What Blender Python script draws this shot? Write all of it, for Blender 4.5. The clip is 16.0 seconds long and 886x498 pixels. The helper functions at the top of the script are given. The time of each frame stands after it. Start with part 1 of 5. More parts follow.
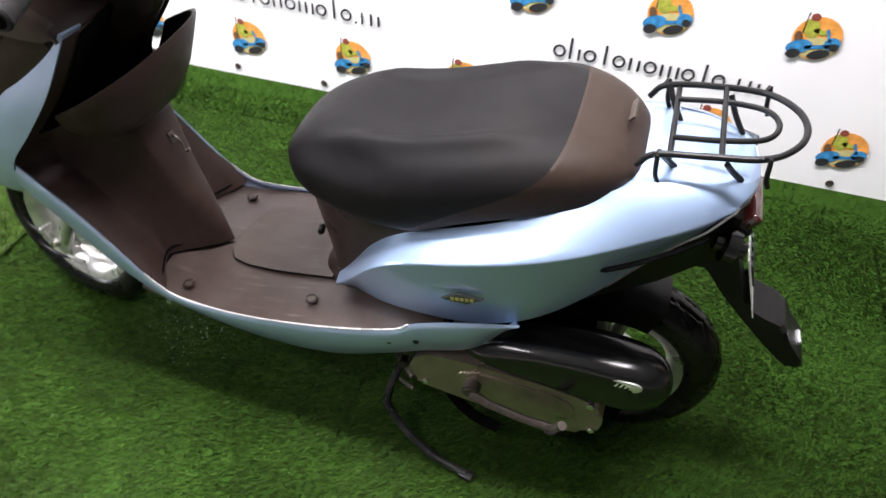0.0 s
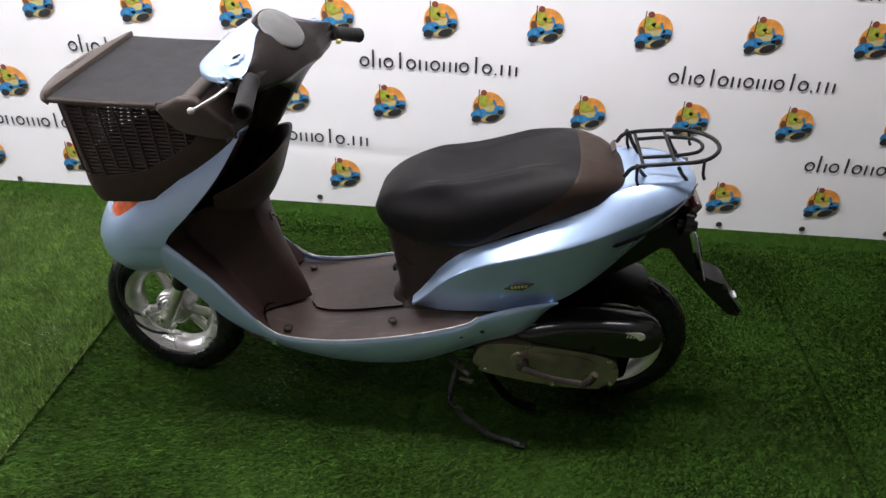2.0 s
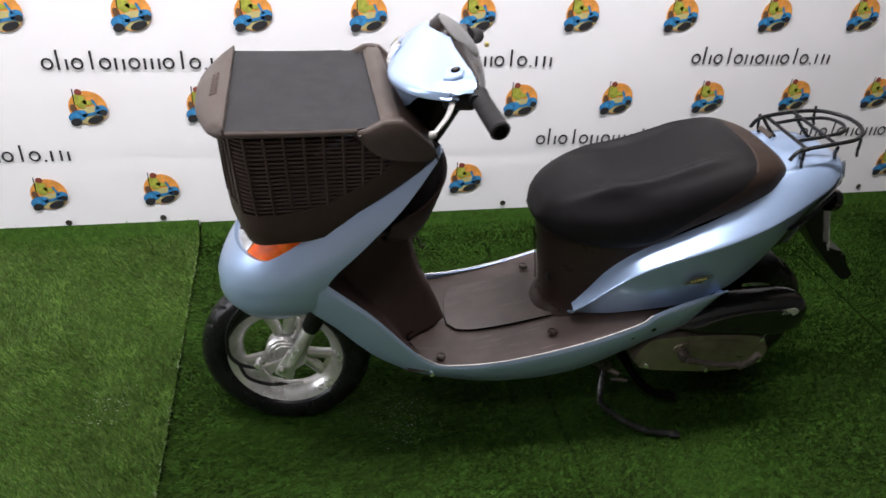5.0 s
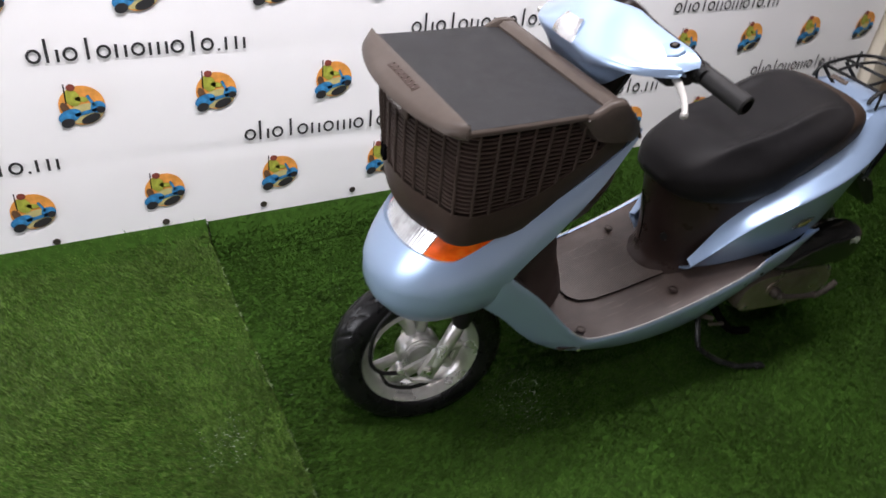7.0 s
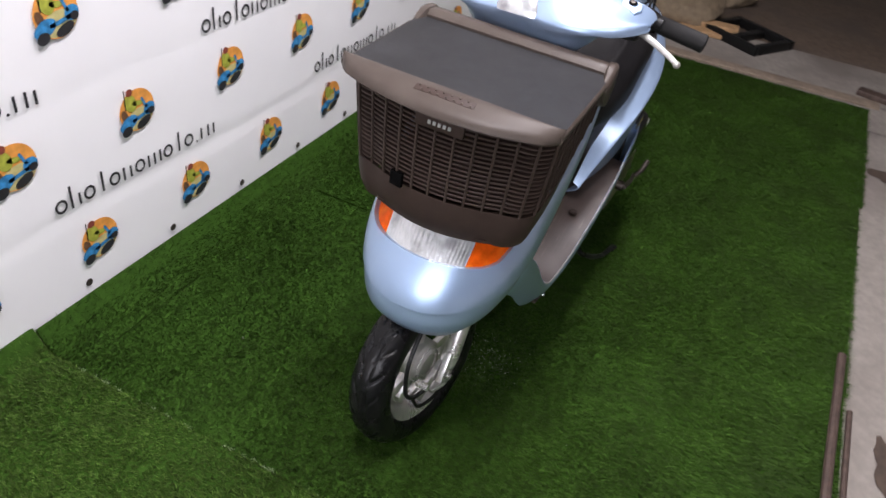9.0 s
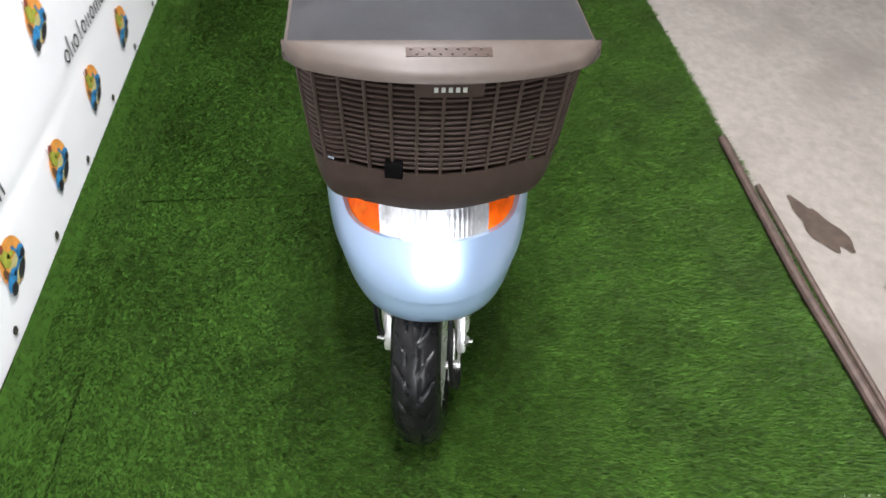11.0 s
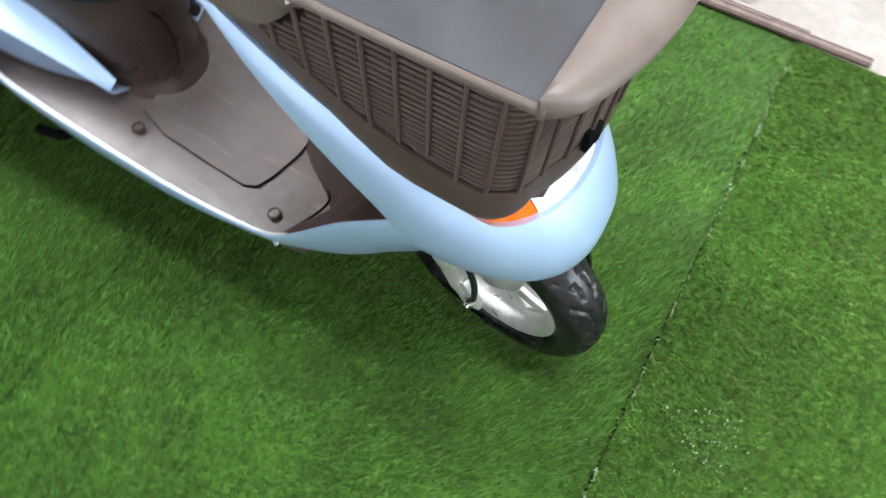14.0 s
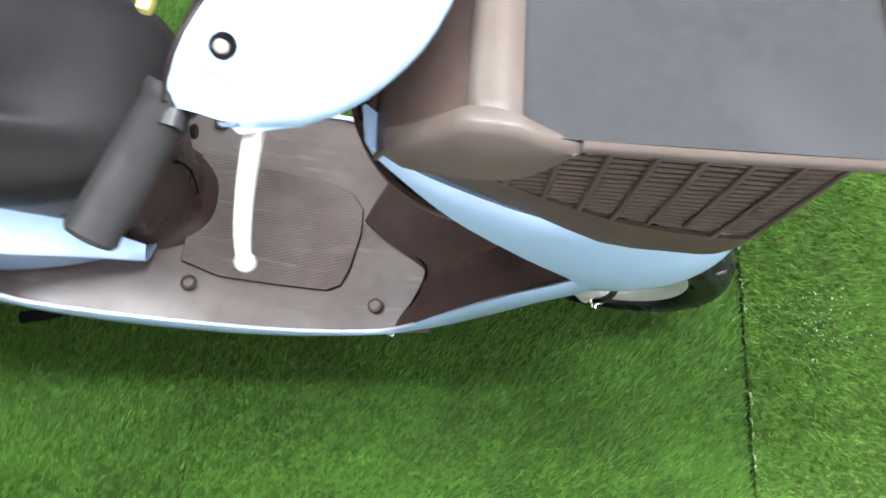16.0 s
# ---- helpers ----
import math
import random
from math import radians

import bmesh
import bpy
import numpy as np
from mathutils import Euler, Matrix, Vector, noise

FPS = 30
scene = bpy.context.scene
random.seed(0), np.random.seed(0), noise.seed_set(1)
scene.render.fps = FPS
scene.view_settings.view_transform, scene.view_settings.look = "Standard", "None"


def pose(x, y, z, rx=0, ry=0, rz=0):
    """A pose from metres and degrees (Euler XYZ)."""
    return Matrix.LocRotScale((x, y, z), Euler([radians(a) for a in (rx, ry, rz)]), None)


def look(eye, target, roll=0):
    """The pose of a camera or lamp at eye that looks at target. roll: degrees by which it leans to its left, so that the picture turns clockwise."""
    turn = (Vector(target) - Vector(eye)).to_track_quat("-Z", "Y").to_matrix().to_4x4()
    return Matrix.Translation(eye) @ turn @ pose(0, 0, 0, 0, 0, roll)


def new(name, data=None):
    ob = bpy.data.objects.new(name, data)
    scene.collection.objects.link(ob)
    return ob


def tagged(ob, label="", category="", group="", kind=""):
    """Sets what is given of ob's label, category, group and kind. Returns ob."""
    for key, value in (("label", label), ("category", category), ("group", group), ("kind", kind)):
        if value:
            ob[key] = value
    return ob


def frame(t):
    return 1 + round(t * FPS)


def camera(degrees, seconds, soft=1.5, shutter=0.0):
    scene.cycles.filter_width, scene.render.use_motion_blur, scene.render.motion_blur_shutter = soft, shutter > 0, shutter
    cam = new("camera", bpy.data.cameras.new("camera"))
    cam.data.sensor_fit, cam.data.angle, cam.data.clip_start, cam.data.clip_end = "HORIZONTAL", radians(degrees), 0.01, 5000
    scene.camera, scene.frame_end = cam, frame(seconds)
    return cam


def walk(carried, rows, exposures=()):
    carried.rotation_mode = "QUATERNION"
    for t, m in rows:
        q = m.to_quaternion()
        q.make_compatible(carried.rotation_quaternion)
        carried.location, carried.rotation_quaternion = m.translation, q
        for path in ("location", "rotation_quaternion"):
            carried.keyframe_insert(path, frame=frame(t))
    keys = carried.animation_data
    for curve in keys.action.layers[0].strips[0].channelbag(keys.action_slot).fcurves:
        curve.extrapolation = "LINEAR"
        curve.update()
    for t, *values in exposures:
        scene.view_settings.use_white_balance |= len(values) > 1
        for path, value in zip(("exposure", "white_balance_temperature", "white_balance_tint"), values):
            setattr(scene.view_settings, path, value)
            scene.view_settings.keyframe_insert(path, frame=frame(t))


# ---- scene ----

cam = camera(61.6, 16.0, shutter=0.4)
PATH = [
    (0, (1.543, -1.879, 1.35), (1.158, -0.491, -0.038), 2.2),
    (0.5, (1.43, -2.026, 1.345), (1.225, -0.481, 0.091), 1.7),
    (1, (1.292, -2.37, 1.396), (1.287, -0.644, 0.385), 1.0),
    (1.5, (1.257, -2.481, 1.419), (1.196, -0.735, 0.445), 1.4),
    (2, (1.302, -2.521, 1.447), (1.163, -0.828, 0.392), 1.5),
    (2.5, (1.14, -2.57, 1.419), (1.182, -0.841, 0.414), 1.8),
    (3, (1.021, -2.599, 1.427), (1.163, -0.87, 0.431), 2.6),
    (3.5, (0.927, -2.588, 1.45), (1.143, -0.849, 0.487), 3.7),
    (6, (0.211, -2.145, 1.412), (0.765, -0.601, 0.267), 4.9),
    (6.5, (0.072, -2.057, 1.418), (0.845, -0.588, 0.303), 8.8),
    (7, (-0.208, -2.039, 1.407), (0.619, -0.631, 0.252), 6.5),
    (7.5, (-0.334, -1.94, 1.408), (0.781, -0.701, 0.302), 8.2),
    (8, (-0.401, -1.797, 1.414), (0.729, -0.592, 0.287), 6.4),
    (8.5, (-0.599, -1.544, 1.406), (0.757, -0.643, 0.245), 6.0),
    (9, (-0.692, -1.368, 1.423), (0.793, -0.776, 0.221), 8.1),
    (9.5, (-0.61, -1.241, 1.401), (0.863, -0.772, 0.131), 4.0),
    (10, (-0.627, -1.066, 1.403), (0.901, -0.877, 0.127), 4.2),
    (12.3, (-0.244, -0.513, 1.355), (0.854, -1.046, -0.229), 1.5),
    (12.5, (-0.217, -0.446, 1.371), (0.831, -1.129, -0.189), 4.5),
    (13, (-0.067, -0.435, 1.314), (0.792, -1.119, -0.358), 5.6),
    (13.5, (0.075, -0.394, 1.365), (0.843, -1.084, -0.348), 2.1),
    (14, (0.243, -0.379, 1.359), (0.674, -1.149, -0.436), 0.9),
    (14.5, (0.355, -0.41, 1.344), (0.697, -1.237, -0.444), -1.3),
    (15, (0.398, -0.456, 1.36), (0.809, -1.131, -0.477), -7.4),
    (15.5, (0.487, -0.479, 1.358), (0.778, -1.073, -0.53), -11.0),
    (16, (0.672, -0.466, 1.363), (0.698, -1.145, -0.518), 1.8),
]
EXPOSURES = [(0.0, 0.82, 6500, 16), (0.5, 0.80, 6500, 16), (1.0, 0.36, 6500, 16), (1.5, 0.05, 6500, 16), (2.0, -0.08, 6500, 16), (3.5, -0.08, 6500, 16), (6.0, -0.14, 6500, 17), (8.0, -0.18, 6500, 18), (9.0, -0.24, 6500, 19), (10.0, -0.02, 6550, 17), (12.3, 1.0, 6150, 8), (13.5, 1.03, 6100, 8), (14.5, 1.25, 6150, 8), (16.0, 1.4, 6150, 8)]
walk(cam, [(t, look(eye, target, roll)) for t, eye, target, roll in PATH], EXPOSURES)

# ---- world and lamps ----
world = bpy.data.worlds.new("world")
scene.world = world
world.use_nodes = True
world.node_tree.nodes["Background"].inputs[0].default_value = (0.8, 0.85, 1.0, 1)
world.node_tree.nodes["Background"].inputs[1].default_value = 0.01


def tube_lamp(at, size, watts, turn):
    data = bpy.data.lights.new("ceiling_lamp_light", "AREA")
    data.shape, data.size, data.size_y = "RECTANGLE", size[0], size[1]
    data.energy, data.color = watts, (0.98, 0.98, 1.0)
    ob = new("ceiling_lamp_light", data)
    ob.matrix_world = pose(*at, 0, 0, turn)
    return ob


LAMPS = [((-0.1, -1.0, 2.70), (1.3, 0.26), 72, 0), ((1.5, -0.95, 2.70), (1.3, 0.26), 58, 0), ((-0.3, -2.5, 2.70), (1.3, 0.35), 14, 0)]
for at, size, watts, turn in LAMPS:
    tube_lamp(at, size, watts, turn)

# Daylight through the window in the west wall
DAY_AT, DAY_W, DAY_H = (-3.78, -1.40, 1.45), 2.4, 1.8
day = bpy.data.lights.new("window_daylight", "AREA")
day.shape, day.size, day.size_y, day.energy, day.color = "RECTANGLE", DAY_H, DAY_W, 46, (0.90, 0.95, 1.0)
new("window_daylight", day).matrix_world = pose(*DAY_AT, 0, -90, 0)

# ---- tools ----
def key(pairs, x):
    """Smooth value at x through (x, value) pairs."""
    if x <= pairs[0][0]:
        return pairs[0][1]
    if x >= pairs[-1][0]:
        return pairs[-1][1]
    n = max(i for i, p in enumerate(pairs) if p[0] <= x)
    (x0, a), (x1, b) = pairs[n], pairs[n + 1]
    h = x1 - x0

    def slope(i):
        if i == 0 or i == len(pairs) - 1:
            return 0.0 if len(pairs) < 3 else ((pairs[1][1] - pairs[0][1]) / (pairs[1][0] - pairs[0][0]) if i == 0 else (pairs[-1][1] - pairs[-2][1]) / (pairs[-1][0] - pairs[-2][0]))
        d0 = (pairs[i][1] - pairs[i - 1][1]) / (pairs[i][0] - pairs[i - 1][0])
        d1 = (pairs[i + 1][1] - pairs[i][1]) / (pairs[i + 1][0] - pairs[i][0])
        return 0.0 if d0 * d1 <= 0 else 2 * d0 * d1 / (d0 + d1)

    u = (x - x0) / h
    m0, m1 = slope(n) * h, slope(n + 1) * h
    return (2 * u**3 - 3 * u**2 + 1) * a + (u**3 - 2 * u**2 + u) * m0 + (3 * u**2 - 2 * u**3) * b + (u**3 - u**2) * m1


def spline(points, steps=8, closed=False):
    """Catmull-Rom through points."""
    pts = [Vector(p) for p in points]
    out, n = [], len(pts)
    for i in range(n if closed else n - 1):
        p1, p2 = pts[i], pts[(i + 1) % n]
        p0 = pts[i - 1] if (closed or i > 0) else p1 * 2 - p2
        p3 = pts[(i + 2) % n] if (closed or i < n - 2) else p2 * 2 - p1
        for k in range(steps):
            u = k / steps
            out.append(0.5 * (2 * p1 + (p2 - p0) * u + (2 * p0 - 5 * p1 + 4 * p2 - p3) * u * u + (3 * p1 - p0 - 3 * p2 + p3) * u**3))
    if not closed:
        out.append(pts[-1])
    return out


def loft(bm, loops, wrap=True, cap=True):
    rows = [[bm.verts.new(p) for p in loop] for loop in loops]
    n = len(rows[0])
    for a, b in zip(rows, rows[1:]):
        for i in range(n if wrap else n - 1):
            j = (i + 1) % n
            bm.faces.new((a[i], a[j], b[j], b[i]))
    if cap and wrap:
        bm.faces.new(rows[0][::-1])
        bm.faces.new(rows[-1])
    return rows


def tube(bm, points, radius, sides=10, closed=False, flat=1.0):
    """A round bar along points; radius may be a list."""
    pts = [Vector(p) for p in points]
    n = len(pts)
    side = None
    loops = []
    for i, p in enumerate(pts):
        ahead = (pts[(i + 1) % n] - pts[i - 1]) if (closed or 0 < i < n - 1) else (pts[1] - pts[0] if i == 0 else pts[-1] - pts[-2])
        ahead.normalize()
        if side is None:
            side = ahead.orthogonal()
        side = (side - ahead * side.dot(ahead)).normalized()
        up = ahead.cross(side)
        r = radius[i] if isinstance(radius, (list, tuple)) else radius
        loops.append([p + side * (r * math.cos(a)) + up * (r * flat * math.sin(a)) for a in (2 * math.pi * k / sides for k in range(sides))])
    if closed:
        loops.append(loops[0])
    loft(bm, loops, True, not closed)
    if closed:
        bmesh.ops.remove_doubles(bm, verts=bm.verts, dist=1e-6)
    return bm


def revolve(bm, profile, m=Matrix(), steps=64):
    """Turns (radius, along) pairs round the local y axis, closed both ways."""
    loops = []
    for k in range(steps):
        a = 2 * math.pi * k / steps
        loops.append([m @ Vector((r * math.cos(a), y, r * math.sin(a))) for r, y in profile])
    rows = [[bm.verts.new(p) for p in loop] for loop in loops]
    n = len(profile)
    for k in range(steps):
        a, b = rows[k], rows[(k + 1) % steps]
        for i in range(n):
            j = (i + 1) % n
            bm.faces.new((a[i], b[i], b[j], a[j]))
    return bm


def box(bm, size, m=Matrix(), bevel=0.0, segments=2):
    made = bmesh.ops.create_cube(bm, size=1.0, matrix=m @ Matrix.Diagonal((*size, 1)))
    if bevel:
        edges = list({e for v in made["verts"] for e in v.link_edges})
        bmesh.ops.bevel(bm, geom=edges, offset=bevel, segments=segments, affect="EDGES", profile=0.6)
    return bm


def disc(bm, radius, depth, m=Matrix(), sides=24, bevel=0.0):
    """A cylinder along local z, centred."""
    made = bmesh.ops.create_cone(bm, cap_ends=True, segments=sides, radius1=radius, radius2=radius, depth=depth, matrix=m)
    if bevel:
        edges = [e for e in {e for v in made["verts"] for e in v.link_edges} if any(len(f.verts) > 4 for f in e.link_faces)]
        bmesh.ops.bevel(bm, geom=edges, offset=bevel, segments=2, affect="EDGES")
    return bm


def prism(bm, outline, m, depth, bevel=0.0, segments=3):
    """A plate of that depth whose outline is a list of (x, y) in the pose m, centred on z = 0."""
    lo = [bm.verts.new(m @ Vector((x, y, -depth / 2))) for x, y in outline]
    hi = [bm.verts.new(m @ Vector((x, y, depth / 2))) for x, y in outline]
    n = len(lo)
    faces = [bm.faces.new(lo[::-1]), bm.faces.new(hi)]
    for i in range(n):
        faces.append(bm.faces.new((lo[i], lo[(i + 1) % n], hi[(i + 1) % n], hi[i])))
    if bevel:
        edges = list({e for f in faces[:2] for e in f.edges})
        bmesh.ops.bevel(bm, geom=edges, offset=bevel, segments=segments, affect="EDGES", profile=0.6)
    return bm


def pillow(bm, outline, m, depth, rim=0.45, steps=7):
    """A rounded cushion-like body over an outline: its rim curves in towards the flat faces."""
    cx, cy = sum(p[0] for p in outline) / len(outline), sum(p[1] for p in outline) / len(outline)
    loops = []
    for k in range(2 * steps + 1):
        a = -math.pi / 2 + math.pi * k / (2 * steps)
        f, z = 1 - rim * (1 - math.cos(a) ** 0.8), depth / 2 * math.sin(a)
        loops.append([m @ Vector((cx + (x - cx) * f, cy + (y - cy) * f, z)) for x, y in outline])
    return loft(bm, loops)


def thicken(bm, depth):
    bmesh.ops.recalc_face_normals(bm, faces=bm.faces)
    bmesh.ops.solidify(bm, geom=bm.faces[:], thickness=depth)
    return bm


def mesh_of(bm, name, material, sharp=35, m=None, fix=True):
    if m is not None:
        bmesh.ops.transform(bm, matrix=m, verts=bm.verts)
    if fix:
        bmesh.ops.recalc_face_normals(bm, faces=bm.faces)
    mesh = bpy.data.meshes.new(name)
    bm.to_mesh(mesh)
    bm.free()
    for mat in material if isinstance(material, (list, tuple)) else [material]:
        mesh.materials.append(mat)
    mesh.polygons.foreach_set("use_smooth", [True] * len(mesh.polygons))
    mesh.set_sharp_from_angle(angle=radians(sharp))
    return mesh


def part(name, bm, material, parent, label="", sharp=35, m=None, fix=True):
    ob = new(name, mesh_of(bm, name, material, sharp, m, fix))
    ob.parent = parent
    if label:
        ob["label"] = label
    return ob


def thing(name, at=Matrix()):
    ob = new(name)
    ob.empty_display_size = 0.05
    ob.matrix_world = at
    return ob


# ---- materials ----
def material(name, base, rough=0.5, metal=0.0, vary=0.12, scale=30.0, bump=0.0, bump_scale=200.0, coat=0.0, second=None, second_scale=3.0, amount=0.5, rough_vary=0.1, island=False, spec=0.5, ribs=0.0, streak=None):
    mat = bpy.data.materials.new(name)
    mat.use_nodes = True
    nodes, links = mat.node_tree.nodes, mat.node_tree.links
    bsdf = nodes["Principled BSDF"]
    coords = nodes.new("ShaderNodeTexCoord")
    space = coords.outputs["Object"]

    def noise_of(s, detail=4.0):
        n = nodes.new("ShaderNodeTexNoise")
        n.inputs["Scale"].default_value, n.inputs["Detail"].default_value = s, detail
        links.new(space, n.inputs["Vector"])
        return n.outputs["Fac"]

    def mix(fac, a, b):
        n = nodes.new("ShaderNodeMix")
        n.data_type = "RGBA"
        links.new(fac, n.inputs["Factor"])
        for socket, v in ((n.inputs["A"], a), (n.inputs["B"], b)):
            if isinstance(v, tuple):
                socket.default_value = (*v, 1)
            else:
                links.new(v, socket)
        return n.outputs["Result"]

    def ramp(fac, lo, hi):
        n = nodes.new("ShaderNodeMapRange")
        n.inputs["From Min"].default_value, n.inputs["From Max"].default_value = lo, hi
        links.new(fac, n.inputs["Value"])
        return n.outputs["Result"]

    fine = ramp(noise_of(scale), 0.3, 0.7)
    colour = mix(fine, tuple(c * (1 - vary) for c in base), tuple(min(1, c * (1 + vary)) for c in base))
    if second:
        colour = mix(ramp(noise_of(second_scale, 6.0), 0.62 - 0.3 * amount, 0.78 - 0.2 * amount), colour, second)
    if streak:
        pull = nodes.new("ShaderNodeMapping")
        pull.inputs["Scale"].default_value, pull.inputs["Rotation"].default_value = (9, 110, 9), (0, 0, radians(38))
        links.new(space, pull.inputs["Vector"])
        lines = nodes.new("ShaderNodeTexNoise")
        lines.inputs["Scale"].default_value, lines.inputs["Detail"].default_value = 1.0, 3.0
        links.new(pull.outputs["Vector"], lines.inputs["Vector"])
        patchy = nodes.new("ShaderNodeMath")
        patchy.operation = "MULTIPLY"
        links.new(ramp(lines.outputs["Fac"], 0.58, 0.72), patchy.inputs[0])
        links.new(ramp(noise_of(9.0, 3.0), 0.42, 0.65), patchy.inputs[1])
        colour = mix(patchy.outputs[0], colour, streak)
    if island:
        geo = nodes.new("ShaderNodeNewGeometry")
        bright = nodes.new("ShaderNodeHueSaturation")
        links.new(colour, bright.inputs["Color"])
        span = nodes.new("ShaderNodeMapRange")
        span.inputs["To Min"].default_value, span.inputs["To Max"].default_value = 0.45, 1.75
        links.new(geo.outputs["Random Per Island"], span.inputs["Value"])
        links.new(span.outputs["Result"], bright.inputs["Value"])
        colour = bright.outputs["Color"]
    links.new(colour, bsdf.inputs["Base Color"])
    span = nodes.new("ShaderNodeMapRange")
    span.inputs["To Min"].default_value, span.inputs["To Max"].default_value = max(0.02, rough - rough_vary), min(1, rough + rough_vary)
    links.new(noise_of(scale * 0.35), span.inputs["Value"])
    links.new(span.outputs["Result"], bsdf.inputs["Roughness"])
    bsdf.inputs["Metallic"].default_value = metal
    bsdf.inputs["Specular IOR Level"].default_value = spec
    bsdf.inputs["Coat Weight"].default_value = coat
    bsdf.inputs["Coat Roughness"].default_value = 0.10
    if ribs:
        w = nodes.new("ShaderNodeTexWave")
        w.inputs["Scale"].default_value = ribs
        turn = nodes.new("ShaderNodeMapping")
        turn.inputs["Rotation"].default_value = (0, 0, radians(70))
        links.new(space, turn.inputs["Vector"])
        links.new(turn.outputs["Vector"], w.inputs["Vector"])
        b = nodes.new("ShaderNodeBump")
        b.inputs["Strength"].default_value, b.inputs["Distance"].default_value = 0.75, 0.0009
        links.new(w.outputs["Fac"], b.inputs["Height"])
        links.new(b.outputs["Normal"], bsdf.inputs["Normal"])
    elif bump:
        b = nodes.new("ShaderNodeBump")
        b.inputs["Strength"].default_value, b.inputs["Distance"].default_value = bump, 0.001
        links.new(noise_of(bump_scale, 2.0), b.inputs["Height"])
        links.new(b.outputs["Normal"], bsdf.inputs["Normal"])
    return mat


PAINT = material("blue_metallic_paint", (0.335, 0.455, 0.645), 0.32, 0.58, 0.012, 500, coat=0.5, second=(0.322, 0.44, 0.632), second_scale=4, amount=0.3, rough_vary=0.015)
BROWN = material("brown_plastic", (0.032, 0.020, 0.017), 0.44, 0.0, 0.12, 60, 0.12, 900, second=(0.038, 0.025, 0.021), second_scale=9, amount=0.4, spec=0.13)
# Floor plastics: paler tone and streaks paint some sheen along with real scuffs
BROWN_MAT = material("brown_floor_plastic", (0.042, 0.028, 0.023), 0.44, 0.0, 0.15, 40, 0.15, 700, second=(0.062, 0.047, 0.040), second_scale=11, amount=0.5, streak=(0.105, 0.085, 0.072))
BROWN_RIB = material("ribbed_brown_plastic", (0.044, 0.030, 0.025), 0.44, 0.0, 0.15, 40, 0.15, 700, second=(0.062, 0.047, 0.040), second_scale=14, amount=0.45, ribs=64, streak=(0.105, 0.086, 0.073))
BASKET = material("basket_brown_plastic", (0.040, 0.027, 0.0225), 0.44, 0.0, 0.1, 60, 0.12, 900, spec=0.13)
RIB = material("basket_rib_plastic", (0.043, 0.030, 0.025), 0.42, 0.0, 0.08, 60, 0.1, 900, spec=0.15)
FRAME = material("basket_frame_plastic", (0.054, 0.042, 0.035), 0.38, 0.0, 0.08, 60, 0.1, 900, second=(0.066, 0.053, 0.045), second_scale=10, amount=0.3, spec=0.18)
BOXBROWN = material("glossy_brown_plastic", (0.026, 0.016, 0.0135), 0.30, 0.0, 0.12, 60, 0.10, 900, second=(0.032, 0.021, 0.018), second_scale=9, amount=0.4, spec=0.22)
VINYL = material("black_seat_vinyl", (0.009, 0.0085, 0.009), 0.44, 0.0, 0.15, 50, 0.35, 1400, second=(0.012, 0.011, 0.011), second_scale=6, amount=0.4, spec=0.08)
VINYL_BROWN = material("brown_seat_vinyl", (0.031, 0.0205, 0.0155), 0.48, 0.0, 0.12, 50, 0.3, 1400, spec=0.12)
FABRIC = material("black_lid_cloth", (0.016, 0.016, 0.017), 0.52, 0.0, 0.15, 80, 0.5, 1800, second=(0.024, 0.024, 0.026), second_scale=7, amount=0.35, spec=0.16)
BLACK = material("black_plastic", (0.007, 0.007, 0.007), 0.38, 0.0, 0.2, 60, 0.1, 600, spec=0.2)
GLOSS = material("gloss_black_plastic", (0.006, 0.006, 0.006), 0.16, 0.0, 0.2, 60, 0.05, 600)
# Near-black without sheen: puts the shade of holes, gaps and undersides into colour
UNDER = material("shade_black", (0.004, 0.004, 0.004), 0.8, 0.0, 0.3, 40, 0.2, 300, spec=0.0)
RUBBER = material("tyre_rubber", (0.005, 0.005, 0.0055), 0.28, 0.0, 0.25, 70, 0.25, 500, second=(0.012, 0.0115, 0.0115), second_scale=16, amount=0.35, spec=0.25)
GRIP = material("grip_rubber", (0.016, 0.0155, 0.0155), 0.5, 0.0, 0.15, 70, 0.2, 600, spec=0.1)
RIM = material("silver_wheel_alloy", (0.72, 0.71, 0.695), 0.30, 0.76, 0.08, 40, 0.1, 500, second=(0.52, 0.50, 0.48), second_scale=18, amount=0.3)
STEEL = material("bright_steel", (0.62, 0.61, 0.58), 0.25, 0.95, 0.08, 60, 0.05, 500)
LEVER = material("pale_alloy_lever", (0.36, 0.35, 0.33), 0.36, 0.35, 0.05, 60, 0.05, 500)
ENGINE = material("grey_engine_alloy", (0.27, 0.225, 0.18), 0.30, 0.75, 0.12, 30, 0.15, 400, second=(0.16, 0.13, 0.105), second_scale=9, amount=0.4)
RUSTY = material("worn_dark_steel", (0.09, 0.075, 0.065), 0.45, 0.7, 0.3, 60, 0.2, 400)
STAND = material("worn_black_steel", (0.020, 0.020, 0.021), 0.28, 0.5, 0.3, 50, 0.15, 400, second=(0.06, 0.06, 0.06), second_scale=30, amount=0.3)
AMBER = material("amber_lens", (0.72, 0.095, 0.003), 0.30, 0.0, 0.25, 45, 0.35, 240, coat=0.0, spec=0.12, second=(0.80, 0.20, 0.015), second_scale=28, amount=0.4, rough_vary=0.05)
RED = material("dark_red_lens", (0.05, 0.008, 0.007), 0.15, 0.0, 0.1, 60, coat=1.0)
DASH = material("glossy_brown_dash", (0.011, 0.008, 0.007), 0.22, 0.0, 0.12, 60, 0.05, 700, spec=0.06)
